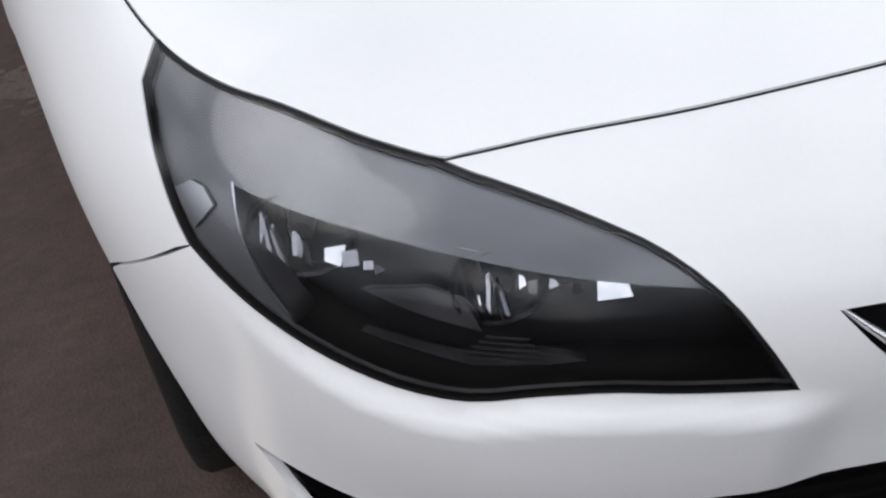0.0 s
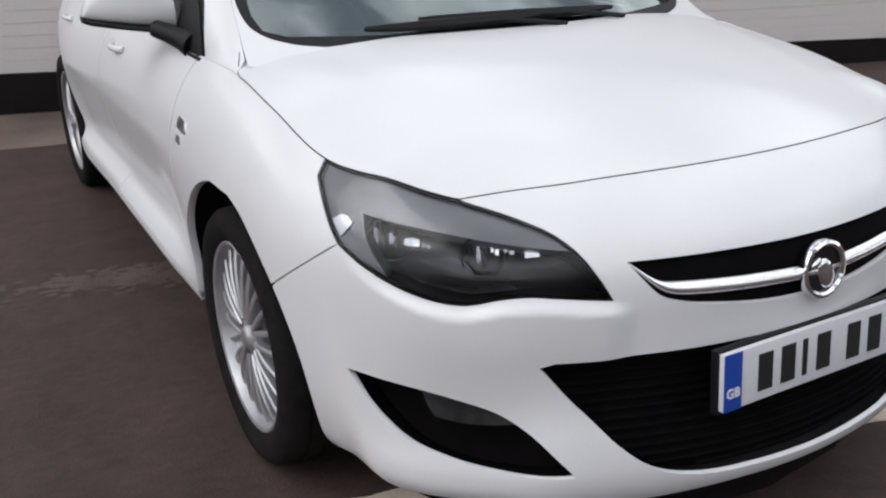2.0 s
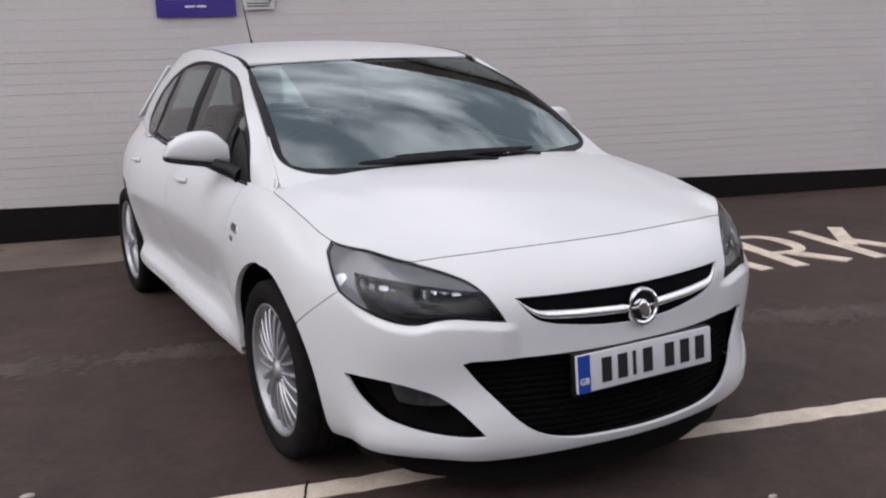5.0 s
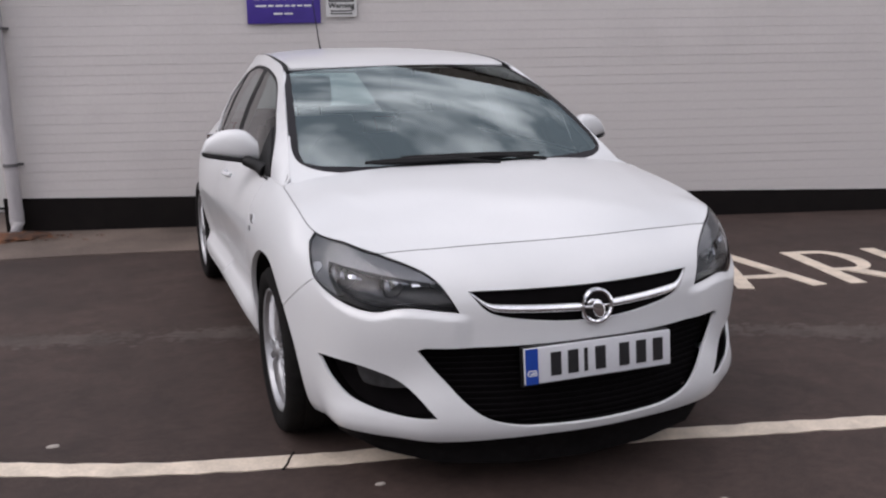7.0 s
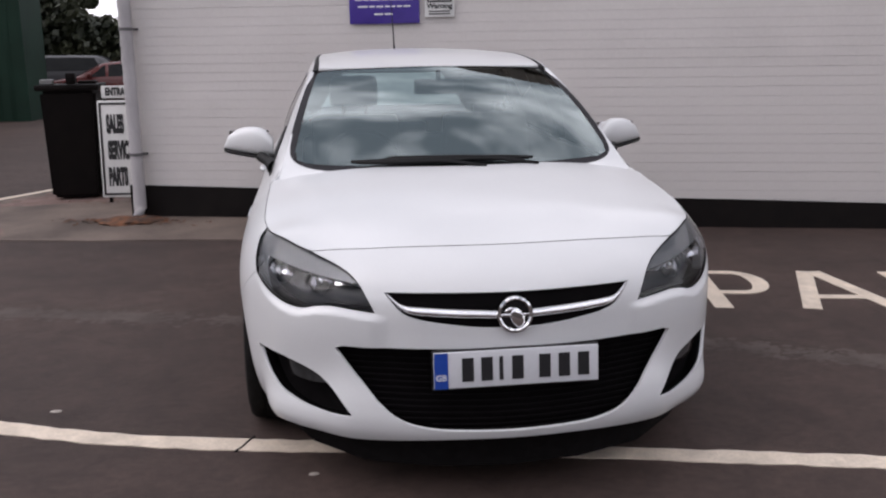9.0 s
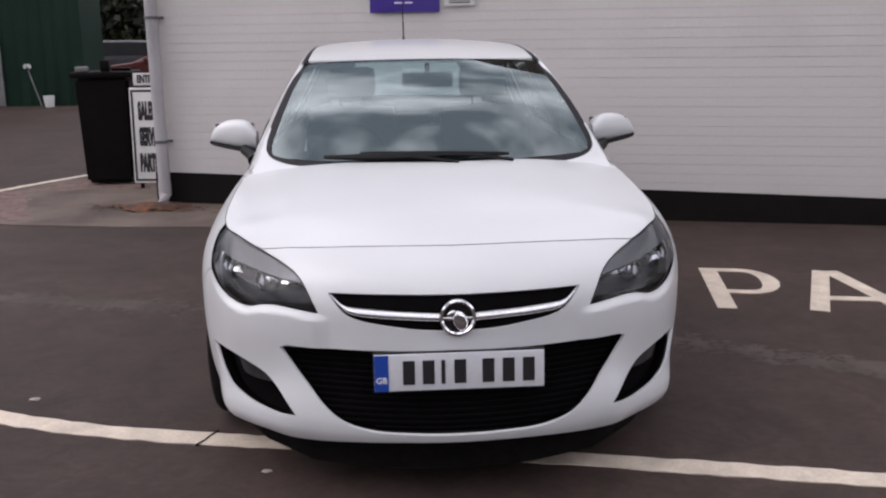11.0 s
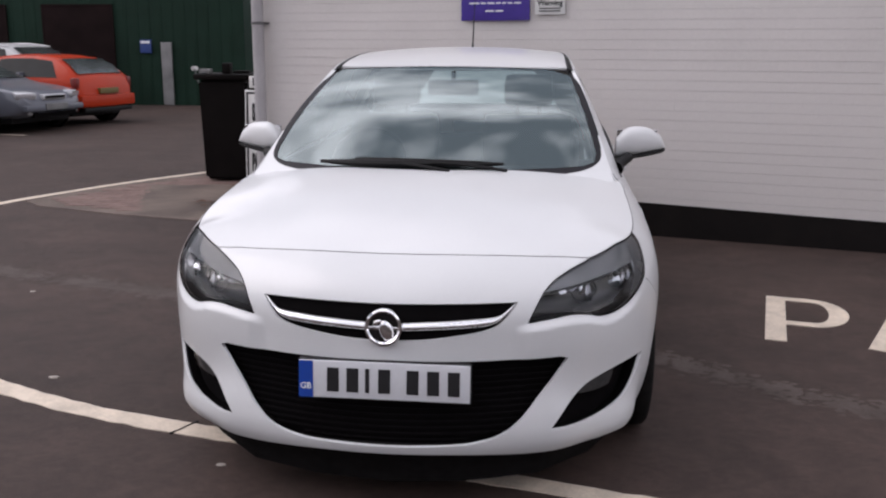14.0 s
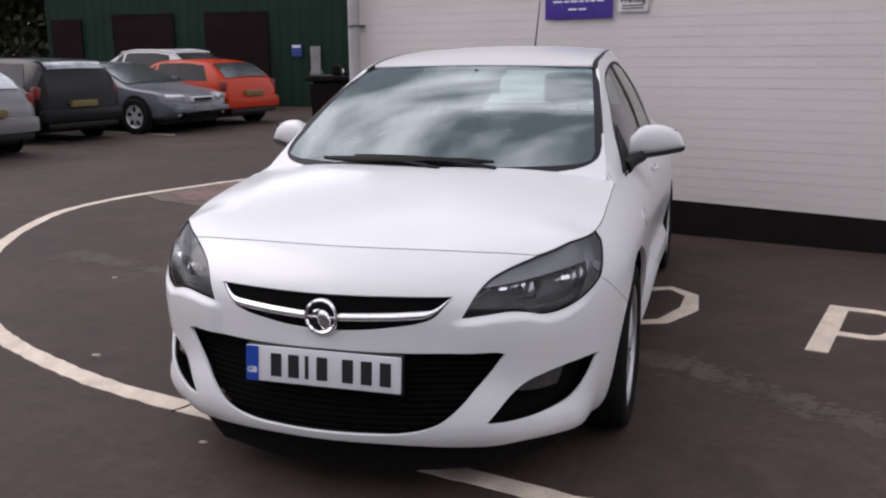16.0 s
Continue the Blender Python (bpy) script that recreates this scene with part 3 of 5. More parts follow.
# the black plinth gets lower along the wall
bm = bmesh.new()
q = [bm.verts.new(p) for p in ((-.012, -.012, 0), (LONG, -.012, 0), (LONG, -.012, .02), (8.2, -.012, .165), (0, -.012, .325), (-.012, -.012, .325))]
f = bm.faces.new(q)
for v in [e for e in bmesh.ops.extrude_face_region(bm, geom=[f])["geom"] if isinstance(e, bmesh.types.BMVert)]:
    v.co.y = .02
bmesh.ops.recalc_face_normals(bm, faces=bm.faces)
part("plinth", bm, PLINTH, wall, "black painted plinth", WALL, shade=False)

# a plain wall that closes the yard on its near side
bm = bmesh.new()
box(bm, (-30, -15.3, 0), (26, -15.0, 5.0))
tagged(part("wall_yard", bm, material("yard_wall_render", (.16, .14, .125), .85, var=.3, scale=.8, fine=.1, bump=.3), None, "", None, shade=False), "plain brown rendered wall closing the yard", "wall", kind="structure")

# downpipe on the corner
pipe = thing("downpipe", "grey-white rain downpipe with brackets on the wall's corner", "pipe", WALL)


def on_wall(x, y, z):
    return WALL @ Vector((x, y, z))


part("pipe", tube([on_wall(.10, -.075, .20), on_wall(.10, -.075, 1.5), on_wall(.10, -.075, 3.06)], .052, 18), PIPE, pipe)
part("shoe", tube([on_wall(.10, -.075, .24), on_wall(.10, -.080, .14), on_wall(.10, -.13, .06)], .056, 16), PIPE, pipe)
for z in (.60, 1.64, 2.65):
    part("bracket", revolve([(.053, -.012), (.059, -.012), (.059, .012), (.053, .012)], 20, "z"), PIPE_JOINT, pipe, "", Matrix.Translation(on_wall(.10, -.075, z)))
    part("bracket_ear", boxed((-.075, -.012, -.011), (.075, .004, .011), .003), PIPE_JOINT, pipe, "", WALL @ Matrix.Translation((.10, -.006, z)))
bm = bmesh.new()
bmesh.ops.create_icosphere(bm, subdivisions=3, radius=1.0)
for v in bm.verts:
    k = 1 + .35 * noise.noise(v.co * 2.3)
    v.co = Vector((v.co.x * .30 * k, v.co.y * .17 * k, max(v.co.z, 0) * .05 * k))
tagged(part("soil_heap", bm, SOIL, None, "", Matrix.Translation(on_wall(.06, -.20, .034))), "rusty soil and leaf litter below the downpipe", "soil", kind="stuff")

bm = bmesh.new()
r = random.Random(21)
for k in range(420):
    if k % 3:
        c = on_wall(.05 + r.gauss(0, .28), -.16 - abs(r.gauss(0, .10)), .050 + .004 * r.random())
    else:
        c = Vector((r.uniform(-2.95, -2.35), 6.45 + r.gauss(0, .12), .017 + .003 * r.random()))
    w, turn = r.uniform(.012, .030), r.uniform(0, 6.28)
    u, v = Vector((math.cos(turn), math.sin(turn), r.uniform(-.25, .25))) * w, Vector((-math.sin(turn), math.cos(turn), r.uniform(-.25, .25))) * w * .55
    bm.faces.new([bm.verts.new(q) for q in (c - u, c - v, c + u, c + v)])
tagged(part("leaf_litter", bm, SOIL, None, shade=False), "fallen rust-brown leaves by the downpipe and board", "leaves", kind="stuff")

# signs on the wall
sign = thing("wall_sign", "purple notice with white writing screwed to the wall", "sign", WALL @ Matrix.Translation((1.985, -.012, 1.65)))
SIGN_AT = WALL @ Matrix.Translation((1.985, -.014, 1.65))
part("sign_panel", boxed((0, -.006, 0), (.572, .006, .42), .003), PURPLE, sign, "", SIGN_AT)
for z, x0, x1 in ((.068, .205, .355), (.128, .07, .50), (.182, .05, .53), (.236, .06, .52), (.30, .09, .48)):
    x = x0
    r = random.Random(int(z * 1000))
    while x < x1:
        w = r.uniform(.03, .085)
        part("writing_bar", boxed((x, -.0085, z), (min(x + w, x1), -.0055, z + .013)), WHITE_INK, sign, "", SIGN_AT)
        x += w + .014
warn = thing("warning_sign", "white warning notice with a black framed picture", "sign", WALL @ Matrix.Translation((2.60, -.012, 1.70)))
WARN_AT = WALL @ Matrix.Translation((2.60, -.014, 1.695))
part("notice_panel", boxed((0, -.004, 0), (.24, .004, .36), .002), BOARD_WHITE, warn, "", WARN_AT)
for lo, hi in (((.02, -.007, .115), (.22, -.004, .128)), ((.02, -.007, .128), (.033, -.004, .33)), ((.207, -.007, .128), (.22, -.004, .33)), ((.02, -.007, .33), (.22, -.004, .343))):
    part("picture_frame", boxed(lo, hi), INK, warn, "", WARN_AT)
part("picture_shape", boxed((.08, -.007, .17), (.16, -.004, .28), .01), INK, warn, "", WARN_AT)
part("picture_foot", boxed((.10, -.007, .133), (.14, -.004, .16), .004), INK, warn, "", WARN_AT)
letters("Warning", .058, INK, warn, WARN_AT @ Matrix.Translation((.12, -.0055, .085)) @ Matrix.Rotation(radians(90), 4, "X"), .0012, bold=.0015)
for z in (.020, .040):
    part("writing_bar", boxed((.035, -.0065, z), (.205, -.004, z + .009)), INK, warn, "", WARN_AT)

# board and bin beside the corner
BOARD_AT = Matrix.Translation((-2.735, 6.62, .008)) @ Matrix.Rotation(radians(-6), 4, "Z") @ Matrix.Rotation(radians(-3), 4, "X")
board = thing("sign_board", "white standing board with black sales, service and parts lettering", "sign", BOARD_AT)
part("board_panel", boxed((0, 0, .06), (.64, .03, 1.0), .012), BOARD_WHITE, board, "", BOARD_AT)
for lo, hi in (((.018, -.004, .082), (.038, .0, .978)), ((.602, -.004, .082), (.622, .0, .978)), ((.038, -.004, .082), (.602, .0, .102)), ((.038, -.004, .958), (.602, .0, .978))):
    part("board_border", boxed(lo, hi), INK, board, "", BOARD_AT)
for text, z, w in (("SALES", .765, .20), ("SERVICE", .513, .27), ("PARTS", .255, .20)):
    letters(text, .225, INK, board, BOARD_AT @ Matrix.Translation((.065 + w / 2, -.0015, z)) @ Matrix.Rotation(radians(90), 4, "X"), .0015, wide=w / (.70 if text != "SERVICE" else .95), bold=.016)
part("top_board", boxed((.05, .0, 1.02), (.62, .03, 1.14), .008), BOARD_WHITE, board, "", BOARD_AT)
letters("ENTRANCE", .10, INK, board, BOARD_AT @ Matrix.Translation((.245, -.0015, 1.08)) @ Matrix.Rotation(radians(90), 4, "X"), .0015, wide=.60, bold=.005)
for x in (.06, .56):
    part("board_leg", boxed((x, .004, 0), (x + .03, .03, 1.03), .004), BIN, board, "", BOARD_AT)

BIN_AT = Matrix.Translation((-3.08, 7.20, .007)) @ Matrix.Rotation(radians(6), 4, "Z")
bin_thing = thing("wheelie_bin", "tall black wheelie bin with clutter on its lid", "bin", BIN_AT)
bm = bmesh.new()
made = bmesh.ops.create_cube(bm, size=1.0)["verts"]
for v in made:
    k = 1.0 if v.co.z > 0 else .90
    v.co = Vector((v.co.x * .52 * k, v.co.y * .62 * k, .56 + v.co.z * 1.06))
bmesh.ops.bevel(bm, geom=bm.edges[:], offset=.03, segments=2, affect="EDGES")
part("bin_body", bm, BIN, bin_thing, "", BIN_AT)
part("bin_lid", boxed((-.30, -.34, 1.09), (.30, .33, 1.15), .02), BIN, bin_thing, "", BIN_AT)
part("bin_handle", tube([(-.24, .34, 1.12), (-.24, .40, 1.13), (.24, .40, 1.13), (.24, .34, 1.12)], .015, 8), BIN, bin_thing, "", BIN_AT)
for x in (-.24, .24):
    part("bin_wheel", revolve([(.0, -.025), (.09, -.025), (.10, -.015), (.10, .015), (.09, .025), (.0, .025)], 20), TYRE, bin_thing, "", BIN_AT @ Matrix.Translation((x, .22, .10)))
for x, y, w, h, m in ((-.19, -.24, .06, .05, PALE_PANEL), (.03, -.20, .045, .11, BIN), (.17, -.1, .09, .03, BIN)):
    tagged(part("box_clutter", boxed((x - w, y - .05, 1.152), (x + w, y + .07, 1.152 + h), .012), m, None, "", BIN_AT), "small box lying on the bin lid", "box", "clutter on the bin")

# small litter and a crack in the painted line
for x, y, w in ((-1.691, 1.045, .016), (-.643, .306, .012), (-2.03, .69, .014), (-2.6, 2.4, .012), (.35, -.2, .010)):
    bm = bmesh.new()
    bmesh.ops.create_icosphere(bm, subdivisions=2, radius=1.0)
    for v in bm.verts:
        v.co = Vector((v.co.x * w * 1.6, v.co.y * w, max(v.co.z, -.3) * w * .4 + w * .1)) * (1 + .3 * noise.noise(v.co * 3 + Vector((x, y, 0))))
    tagged(part("pebble", bm, PALE_STONE, None, "", Matrix.Translation((x, y, 0))), "small pale pebble lying on the asphalt", "stone", "pebbles on the asphalt")
crack = tube([(-.868, .655, .0045), (-.895, .60, .0045), (-.905, .57, .0045), (-.93, .53, .0045)], .004, 5)
tagged(part("line_crack", crack, SEAL, None), "thin dark crack across the painted line", "crack", kind="structure")


# ---- the white hatchback ----
def front(u, v):
    """The nose as one surface from one side to the other: u is s with a sign."""
    p = shell(np.abs(u), v)
    p[..., 0] *= np.sign(u)
    return p


def arch(middle, z0, z1, radius=.385, steps=24, back=False):
    """Points of a wheel arch in (s, z) between two heights, in front of or behind the wheel's middle, or right over it."""
    a0, a1 = math.asin((z0 - .31) / radius), math.asin((z1 - .31) / radius)
    if back:
        a1 = math.pi - a1
    t = np.linspace(a0, a1, steps)
    return np.stack([middle - radius * np.cos(t), .31 + radius * np.sin(t)], 1)


FRONT_AXLE, REAR_AXLE = .93, 3.60
SF, SR = FRONT_AXLE + .533, REAR_AXLE + .533
LIGHT_IN = [(.735, float(edge_z(.735))), (.687, .777), (.644, .770), (.572, .753), (.522, .733), (.488, .705), (.463, .668), (.437, .622)]
LIGHT_LOW = [(.437, .622), (.52, .631), (.59, .637), (.64, .632), (.70, .619), (.75, .621), (.81, .634), (.89, .662), (.965, .697)]
LIGHT_OUT = [(.965, .697), (1.025, .748), (1.075, .782), (1.12, .808)]


def top_edge(s0, s1, n, drop=0.0):
    s = np.linspace(s0, s1, n)
    return np.stack([s, edge_z(s) - drop], 1)


def run(points, step=.02):
    return path(points, step=step)


def joined(*pieces):
    return np.concatenate([np.array(p, float) for p in pieces])


def both_sides(half):
    """A half outline from the middle round to the middle, closed by its mirror image."""
    half = np.array(half, float)
    return np.concatenate([half, (half * (-1, 1))[::-1][1:-1]])


car = thing("hatchback_car", "white five-door hatchback car parked on painted asphalt", "car", pose(0, 2.2, 0))

GRILLE_TOP = [(0, .688), (.20, .688), (.404, .686)]
GRILLE_LOW = [(.404, .686), (.385, .663), (.366, .640), (.345, .622), (.303, .607), (.23, .595), (.13, .583), (0, .577)]
LOWER_TOP = [(0, .518), (.20, .514), (.40, .512), (.562, .513)]
LOWER_SIDE = [(.569, .505), (.523, .447), (.471, .393), (.415, .336), (.366, .298), (.328, .280), (.265, .265), (.137, .258), (0, .256)]
FOG = path([(.945, .449), (.85, .447), (.78, .441), (.71, .427), (.635, .402), (.58, .366), (.535, .322), (.506, .291)],
           [(.506, .291), (.56, .289), (.65, .294), (.74, .311), (.80, .327), (.855, .356), (.90, .390), (.945, .449)])
upper_hole = both_sides(joined(run(GRILLE_TOP), run(GRILLE_LOW), [(0, .577)]))
lower_hole = both_sides(joined(run(LOWER_TOP), run(LOWER_SIDE), [(0, .256)]))

# painted panels
bumper_half = joined(top_edge(0, .735, 30)[:-1], run(LIGHT_IN), run(LIGHT_LOW), run([(.965, .697), (1.02, .660), (1.17, .560)]),
                     arch(SF, .21, .558)[::-1], run([(1.09, .195), (.95, .208), (.82, .212), (.65, .209), (.45, .208), (.30, .219), (.20, .225), (0, .228)]), [(0, .228)])
front_bumper = panel("front_bumper", front, both_sides(bumper_half), PAINT, car, holes=[upper_hole, lower_hole, FOG, FOG * (-1, 1)],
                     step=.009, depth=.03, hole_depth=.011, gap=.0008)
dam_half = joined([(0, .246), (.25, .244), (.5, .232), (.75, .222), (1.0, .215)], [(1.0, .125)], [(.75, .112), (.5, .098), (.25, .093), (0, .093)])
panel("air_dam", front, both_sides(dam_half), DAM_BLACK, car, step=.05, raise_by=-.018, depth=.05)
bonnet_s = np.linspace(-.735, .735, 64)
side_s = np.linspace(.75, 1.583, 44)
bonnet_right = np.stack([edge_x(side_s), edge_y(side_s)], 1)
hook = run([(.772, 1.05), (.765, 1.090), (.740, 1.150), (.712, 1.205), (.66, 1.190)], .012)
rear_x = np.linspace(.65, -.65, 36)
bonnet_out = joined(np.stack([np.sign(bonnet_s) * edge_x(np.abs(bonnet_s)), edge_y(np.abs(bonnet_s))], 1), bonnet_right, hook,
                    np.stack([rear_x, .983 + .46 * rear_x**2], 1), (hook * (-1, 1))[::-1], (bonnet_right * (-1, 1))[::-1])


def bonnet_surface(x, y):
    return np.stack([x, y, bonnet_z(x, y)], -1)


bonnet = panel("bonnet", bonnet_surface, bonnet_out, PAINT, car, step=.035, depth=.02, gap=.0006, centre=np.array([0, .6, 0]))


# the thin dark shut lines round the bonnet and below the lamps
def shut_line(name, pts, radius=.0011):
    part(name, tube(pts, radius, 6), SEAL, car)


seam_s = np.linspace(-1.583, 1.583, 140)
seam = front(seam_s, edge_z(np.abs(seam_s)) - .0012)
seam_hook = bonnet_surface(hook[:-4, 0], hook[:-4, 1])
seam_hook[:, 2] = np.maximum(seam_hook[:, 2], .953 + .45 * (seam_hook[:, 1] - .965 - .40 * seam_hook[:, 0] ** 2) / .93) + .001
for side in (1, -1):
    fill = shell(np.linspace(1.56, 1.90, 24), edge_z(np.linspace(1.56, 1.90, 24)) - .001) - (.0035, 0, .001)
    part("wing_seam_fill", tube(fill * (side, 1, 1), .0045, 8), PAINT, car)
shut_line("bonnet_shut_line", np.concatenate([(seam_hook * (-1, 1, 1))[::-1], seam, seam_hook]))

upper_y = (1.10, 1.30, 1.5, 1.7, 1.95, 2.3, 2.8, 3.4, 3.9, 4.15)
upper_x, upper_z = spline(upper_y, (.740, .700, .667, .632, .584, .566, .532, .472, .405, .370), (.915, 1.036, 1.140, 1.235, 1.340, 1.390, 1.412, 1.395, 1.345, 1.30))


def side_surface(y, z):
    """The side of the cabin between the flank's upper edge and the roof."""
    s = np.asarray(y) + .533
    xl, zl, xu, zu = edge_x(s), edge_z(s), upper_x(y), upper_z(y)
    t = np.clip((z - zl) / np.maximum(zu - zl, .02), -.3, 1.3)
    return np.stack([xl + (xu - xl) * t + .026 * np.clip((zu - zl) / .35, 0, 1) * np.sin(np.pi * np.clip(t, 0, 1)), y, z], -1)


frame_y = np.linspace(1.06, 4.16, 90)
frame_out = joined(np.stack([frame_y, edge_z(frame_y + .533)], 1), np.stack([frame_y, upper_z(frame_y)], 1)[::-1])
GLASS_TOP = [(1.33, .920), (1.45, 1.040), (1.65, 1.160), (1.90, 1.282), (2.15, 1.332), (2.5, 1.356), (2.85, 1.345), (3.1, 1.305), (3.30, 1.235), (3.42, 1.14), (3.45, 1.04)]
GLASS_LOW = [(3.45, 1.04), (3.40, 1.0), (3.0, .970), (2.2, .938), (1.33, .910)]
openings = path(GLASS_TOP, GLASS_LOW, [(1.33, .910), (1.33, .920)], step=.03)
glass_top = spline([p[0] for p in GLASS_TOP[:-1]], [p[1] for p in GLASS_TOP[:-1]])
glass_low = spline([p[0] for p in GLASS_LOW[::-1]], [p[1] for p in GLASS_LOW[::-1]])


def pane(y0, y1, lean=0.0, rim=.014):
    """A window between two uprights, within the opening."""
    a = np.linspace(y0, y1, 24)
    low = np.stack([a, glass_low(a) + rim], 1)
    b = np.linspace(y1 - lean, y0 - lean * .3, 24)
    return joined(low, np.stack([b, np.maximum(glass_top(b) - rim, glass_low(b) + rim + .01)], 1))


def wheel_arch_liner(side, middle):
    bm = bmesh.new()
    n, rings = 26, []
    for outer in (False, True):
        ring = []
        for i in range(n + 1):
            a = math.pi * (i / n * 1.10 - .05)
            y, z = middle + .40 * math.cos(a), .31 + .40 * math.sin(a)
            x = float(shell(np.array([y + .533]), np.array([max(z, .20)]))[0, 0]) - .022 if outer else .60
            ring.append(bm.verts.new((side * x, y, z)))
        rings.append(ring)
    for i in range(n):
        bm.faces.new((rings[0][i], rings[0][i + 1], rings[1][i + 1], rings[1][i]))
    cap = bm.faces.new(rings[0])
    return bm


for side in (1, -1):
    wing = panel("wing", shell, joined(top_edge(1.122, 1.90, 40), run([(1.90, edge_z(1.90)), (1.895, .6), (1.87, .285)]), run([(1.87, .285), (1.84, .285)]),
                 np.stack([2 * SF - arch(SF, .27, .69)[:, 0], arch(SF, .27, .69)[:, 1]], 1),
                 arch(SF, .562, .69)[::-1], run([(1.172, .562), (1.02, .662), (.967, .699)]), run(LIGHT_OUT)), PAINT, car, side=side, gap=.0012, depth=.02, step=.03)
    badge_bar = panel("wing_badge", shell, path([(1.755, .750), (1.835, .756)], [(1.835, .756), (1.828, .782)], [(1.828, .782), (1.772, .778)], [(1.772, .778), (1.755, .750)]), SATIN, wing,
                      side=side, step=.02, raise_by=.004, depth=.005)
    panel("side_repeater", shell, path([(1.795, .716), (1.83, .720)], [(1.83, .720), (1.826, .736)], [(1.826, .736), (1.80, .733)], [(1.80, .733), (1.795, .716)], step=.01), LAMP_GREY, wing, side=side, step=.02, raise_by=.003, depth=.004)
    door = panel("front_door", shell, joined(top_edge(1.905, 2.915, 30), run([(2.915, edge_z(2.915)), (2.93, .6), (2.90, .285)]), run([(2.90, .285), (1.875, .285)]),
                 run([(1.875, .285), (1.90, .6), (1.905, edge_z(1.905))])), PAINT, car, side=side, gap=.0025)
    rear_door = panel("rear_door", shell, joined(top_edge(2.92, 4.02, 30), run([(4.02, edge_z(4.02)), (3.98, .8), (3.90, .63)]), arch(SR, .27, .62)[::-1],
                      run([(3.745, .285), (2.905, .285)]), run([(2.905, .285), (2.935, .6), (2.92, edge_z(2.92))])), PAINT, car, side=side, gap=.0025)
    quarter = panel("rear_quarter", shell, joined(top_edge(4.025, 4.62, 24), run([(4.62, edge_z(4.62)), (4.60, .75)]), run([(4.60, .75), (4.50, .60), (4.475, .49)]),
                    np.stack([2 * SR - arch(SR, .50, .69)[:, 0], arch(SR, .50, .69)[:, 1]], 1), arch(SR, .625, .69)[::-1], run([(3.905, .63), (3.985, .8), (4.025, edge_z(4.025))])),
                    PAINT, car, side=side, gap=.0015)
    sill = panel("sill", shell, joined(run([(1.87, .283), (3.76, .283)]), run([(3.76, .283), (3.755, .268)]), run([(3.755, .268), (1.865, .252)]), run([(1.865, .252), (1.87, .283)])),
                 PAINT, car, side=side, gap=.001, depth=.05)
    side_frame = panel("side_frame", side_surface, frame_out, PAINT, car, holes=[openings], side=side, step=.04, depth=.015)
    panel("side_lining", side_surface, frame_out, LINING, side_frame, holes=[openings], side=side, step=.05, raise_by=-.020, depth=0)
    windows = [("front_side_window", pane(1.60, 2.32, .02), door), ("rear_side_window", pane(2.42, 3.06, .06), rear_door), ("quarter_window", pane(3.12, 3.42, .10), quarter)]
    panel("window_surround", side_surface, openings, SEAL, car, holes=[w[1] for w in windows], side=side, step=.04, raise_by=-.004, depth=.0)
    for y0, y1 in ((2.29, 2.46), (3.03, 3.15)):
        panel("pillar_lining", side_surface, pane(y0, y1, .05, .0), CABIN, car, side=side, step=.05, raise_by=-.022, depth=0)
    for name, out, owner in windows:
        panel(name, side_surface, out, SIDE_GLASS, owner, side=side, step=.05, raise_by=-.007, depth=0)
    trim = side_surface(np.linspace(1.35, 3.34, 60), glass_low(np.linspace(1.35, 3.34, 60)) - .004)
    trim[:, 0] = (trim[:, 0] + .002) * side
    part("window_trim", tube(trim, .005, 6), BLACK_PLASTIC, car)
    for owner, y in ((door, 2.07), (rear_door, 3.05)):
        handle_pts = shell(np.linspace(y + .533, y + .533 + .17, 9), np.full(9, .845))
        handle_pts[:, 0] += .022 * np.sin(np.linspace(0, np.pi, 9)) ** .5
        handle_pts[:, 0] *= side
        part("door_handle", tube(handle_pts, .011, 10), PAINT, owner)
    inner_s = np.linspace(1.95, 4.35, 40)
    inner = [shell(inner_s, .46 + (edge_z(inner_s) - .462) * k) - (.030, 0, 0) for k in np.linspace(0, 1, 8)]
    strip("door_lining", [row * (side, 1, 1) for row in inner], CABIN, car)
    part("wheel_arch_liner", wheel_arch_liner(side, FRONT_AXLE), BLACK_PLASTIC, car)
    part("wheel_arch_liner", wheel_arch_liner(side, REAR_AXLE), BLACK_PLASTIC, car)

# roof and glass
roof_mid = spline((1.8, 1.95, 2.2, 2.5, 2.9, 3.3, 3.7, 4.05, 4.25), (1.325, 1.357, 1.402, 1.430, 1.442, 1.434, 1.402, 1.35, 1.30))


def roof_surface(x, y):
    fall = (roof_mid(y) - upper_z(y)) / (upper_x(y) ** 2.4)
    return np.stack([x, y, roof_mid(y) - fall * np.abs(x) ** 2.4], -1)


def strip_width(y):
    return .018 + .012 * (1 - smooth(y, 1.95, 2.6))


roof_side = np.linspace(1.975, 4.14, 50)
roof_front = np.linspace(-.548, .548, 30)
roof_out = joined(np.stack([roof_front, 1.905 + .20 * roof_front**2], 1), np.stack([upper_x(roof_side) - strip_width(roof_side), roof_side], 1), [(.3, 4.16), (0, 4.18), (-.3, 4.16)],
                  np.stack([strip_width(roof_side) - upper_x(roof_side), roof_side], 1)[::-1])
roof = panel("roof", roof_surface, roof_out, PAINT, car, step=.06, depth=.015, centre=np.array([0, 2.8, 0]))
lining_y = np.linspace(1.99, 3.98, 24)
strip("headlining", [np.stack([k * (upper_x(lining_y) - .06), lining_y, roof_surface(k * (upper_x(lining_y) - .06), lining_y)[:, 2] - .03], 1) for k in np.linspace(-1, 1, 15)], LINING, roof)
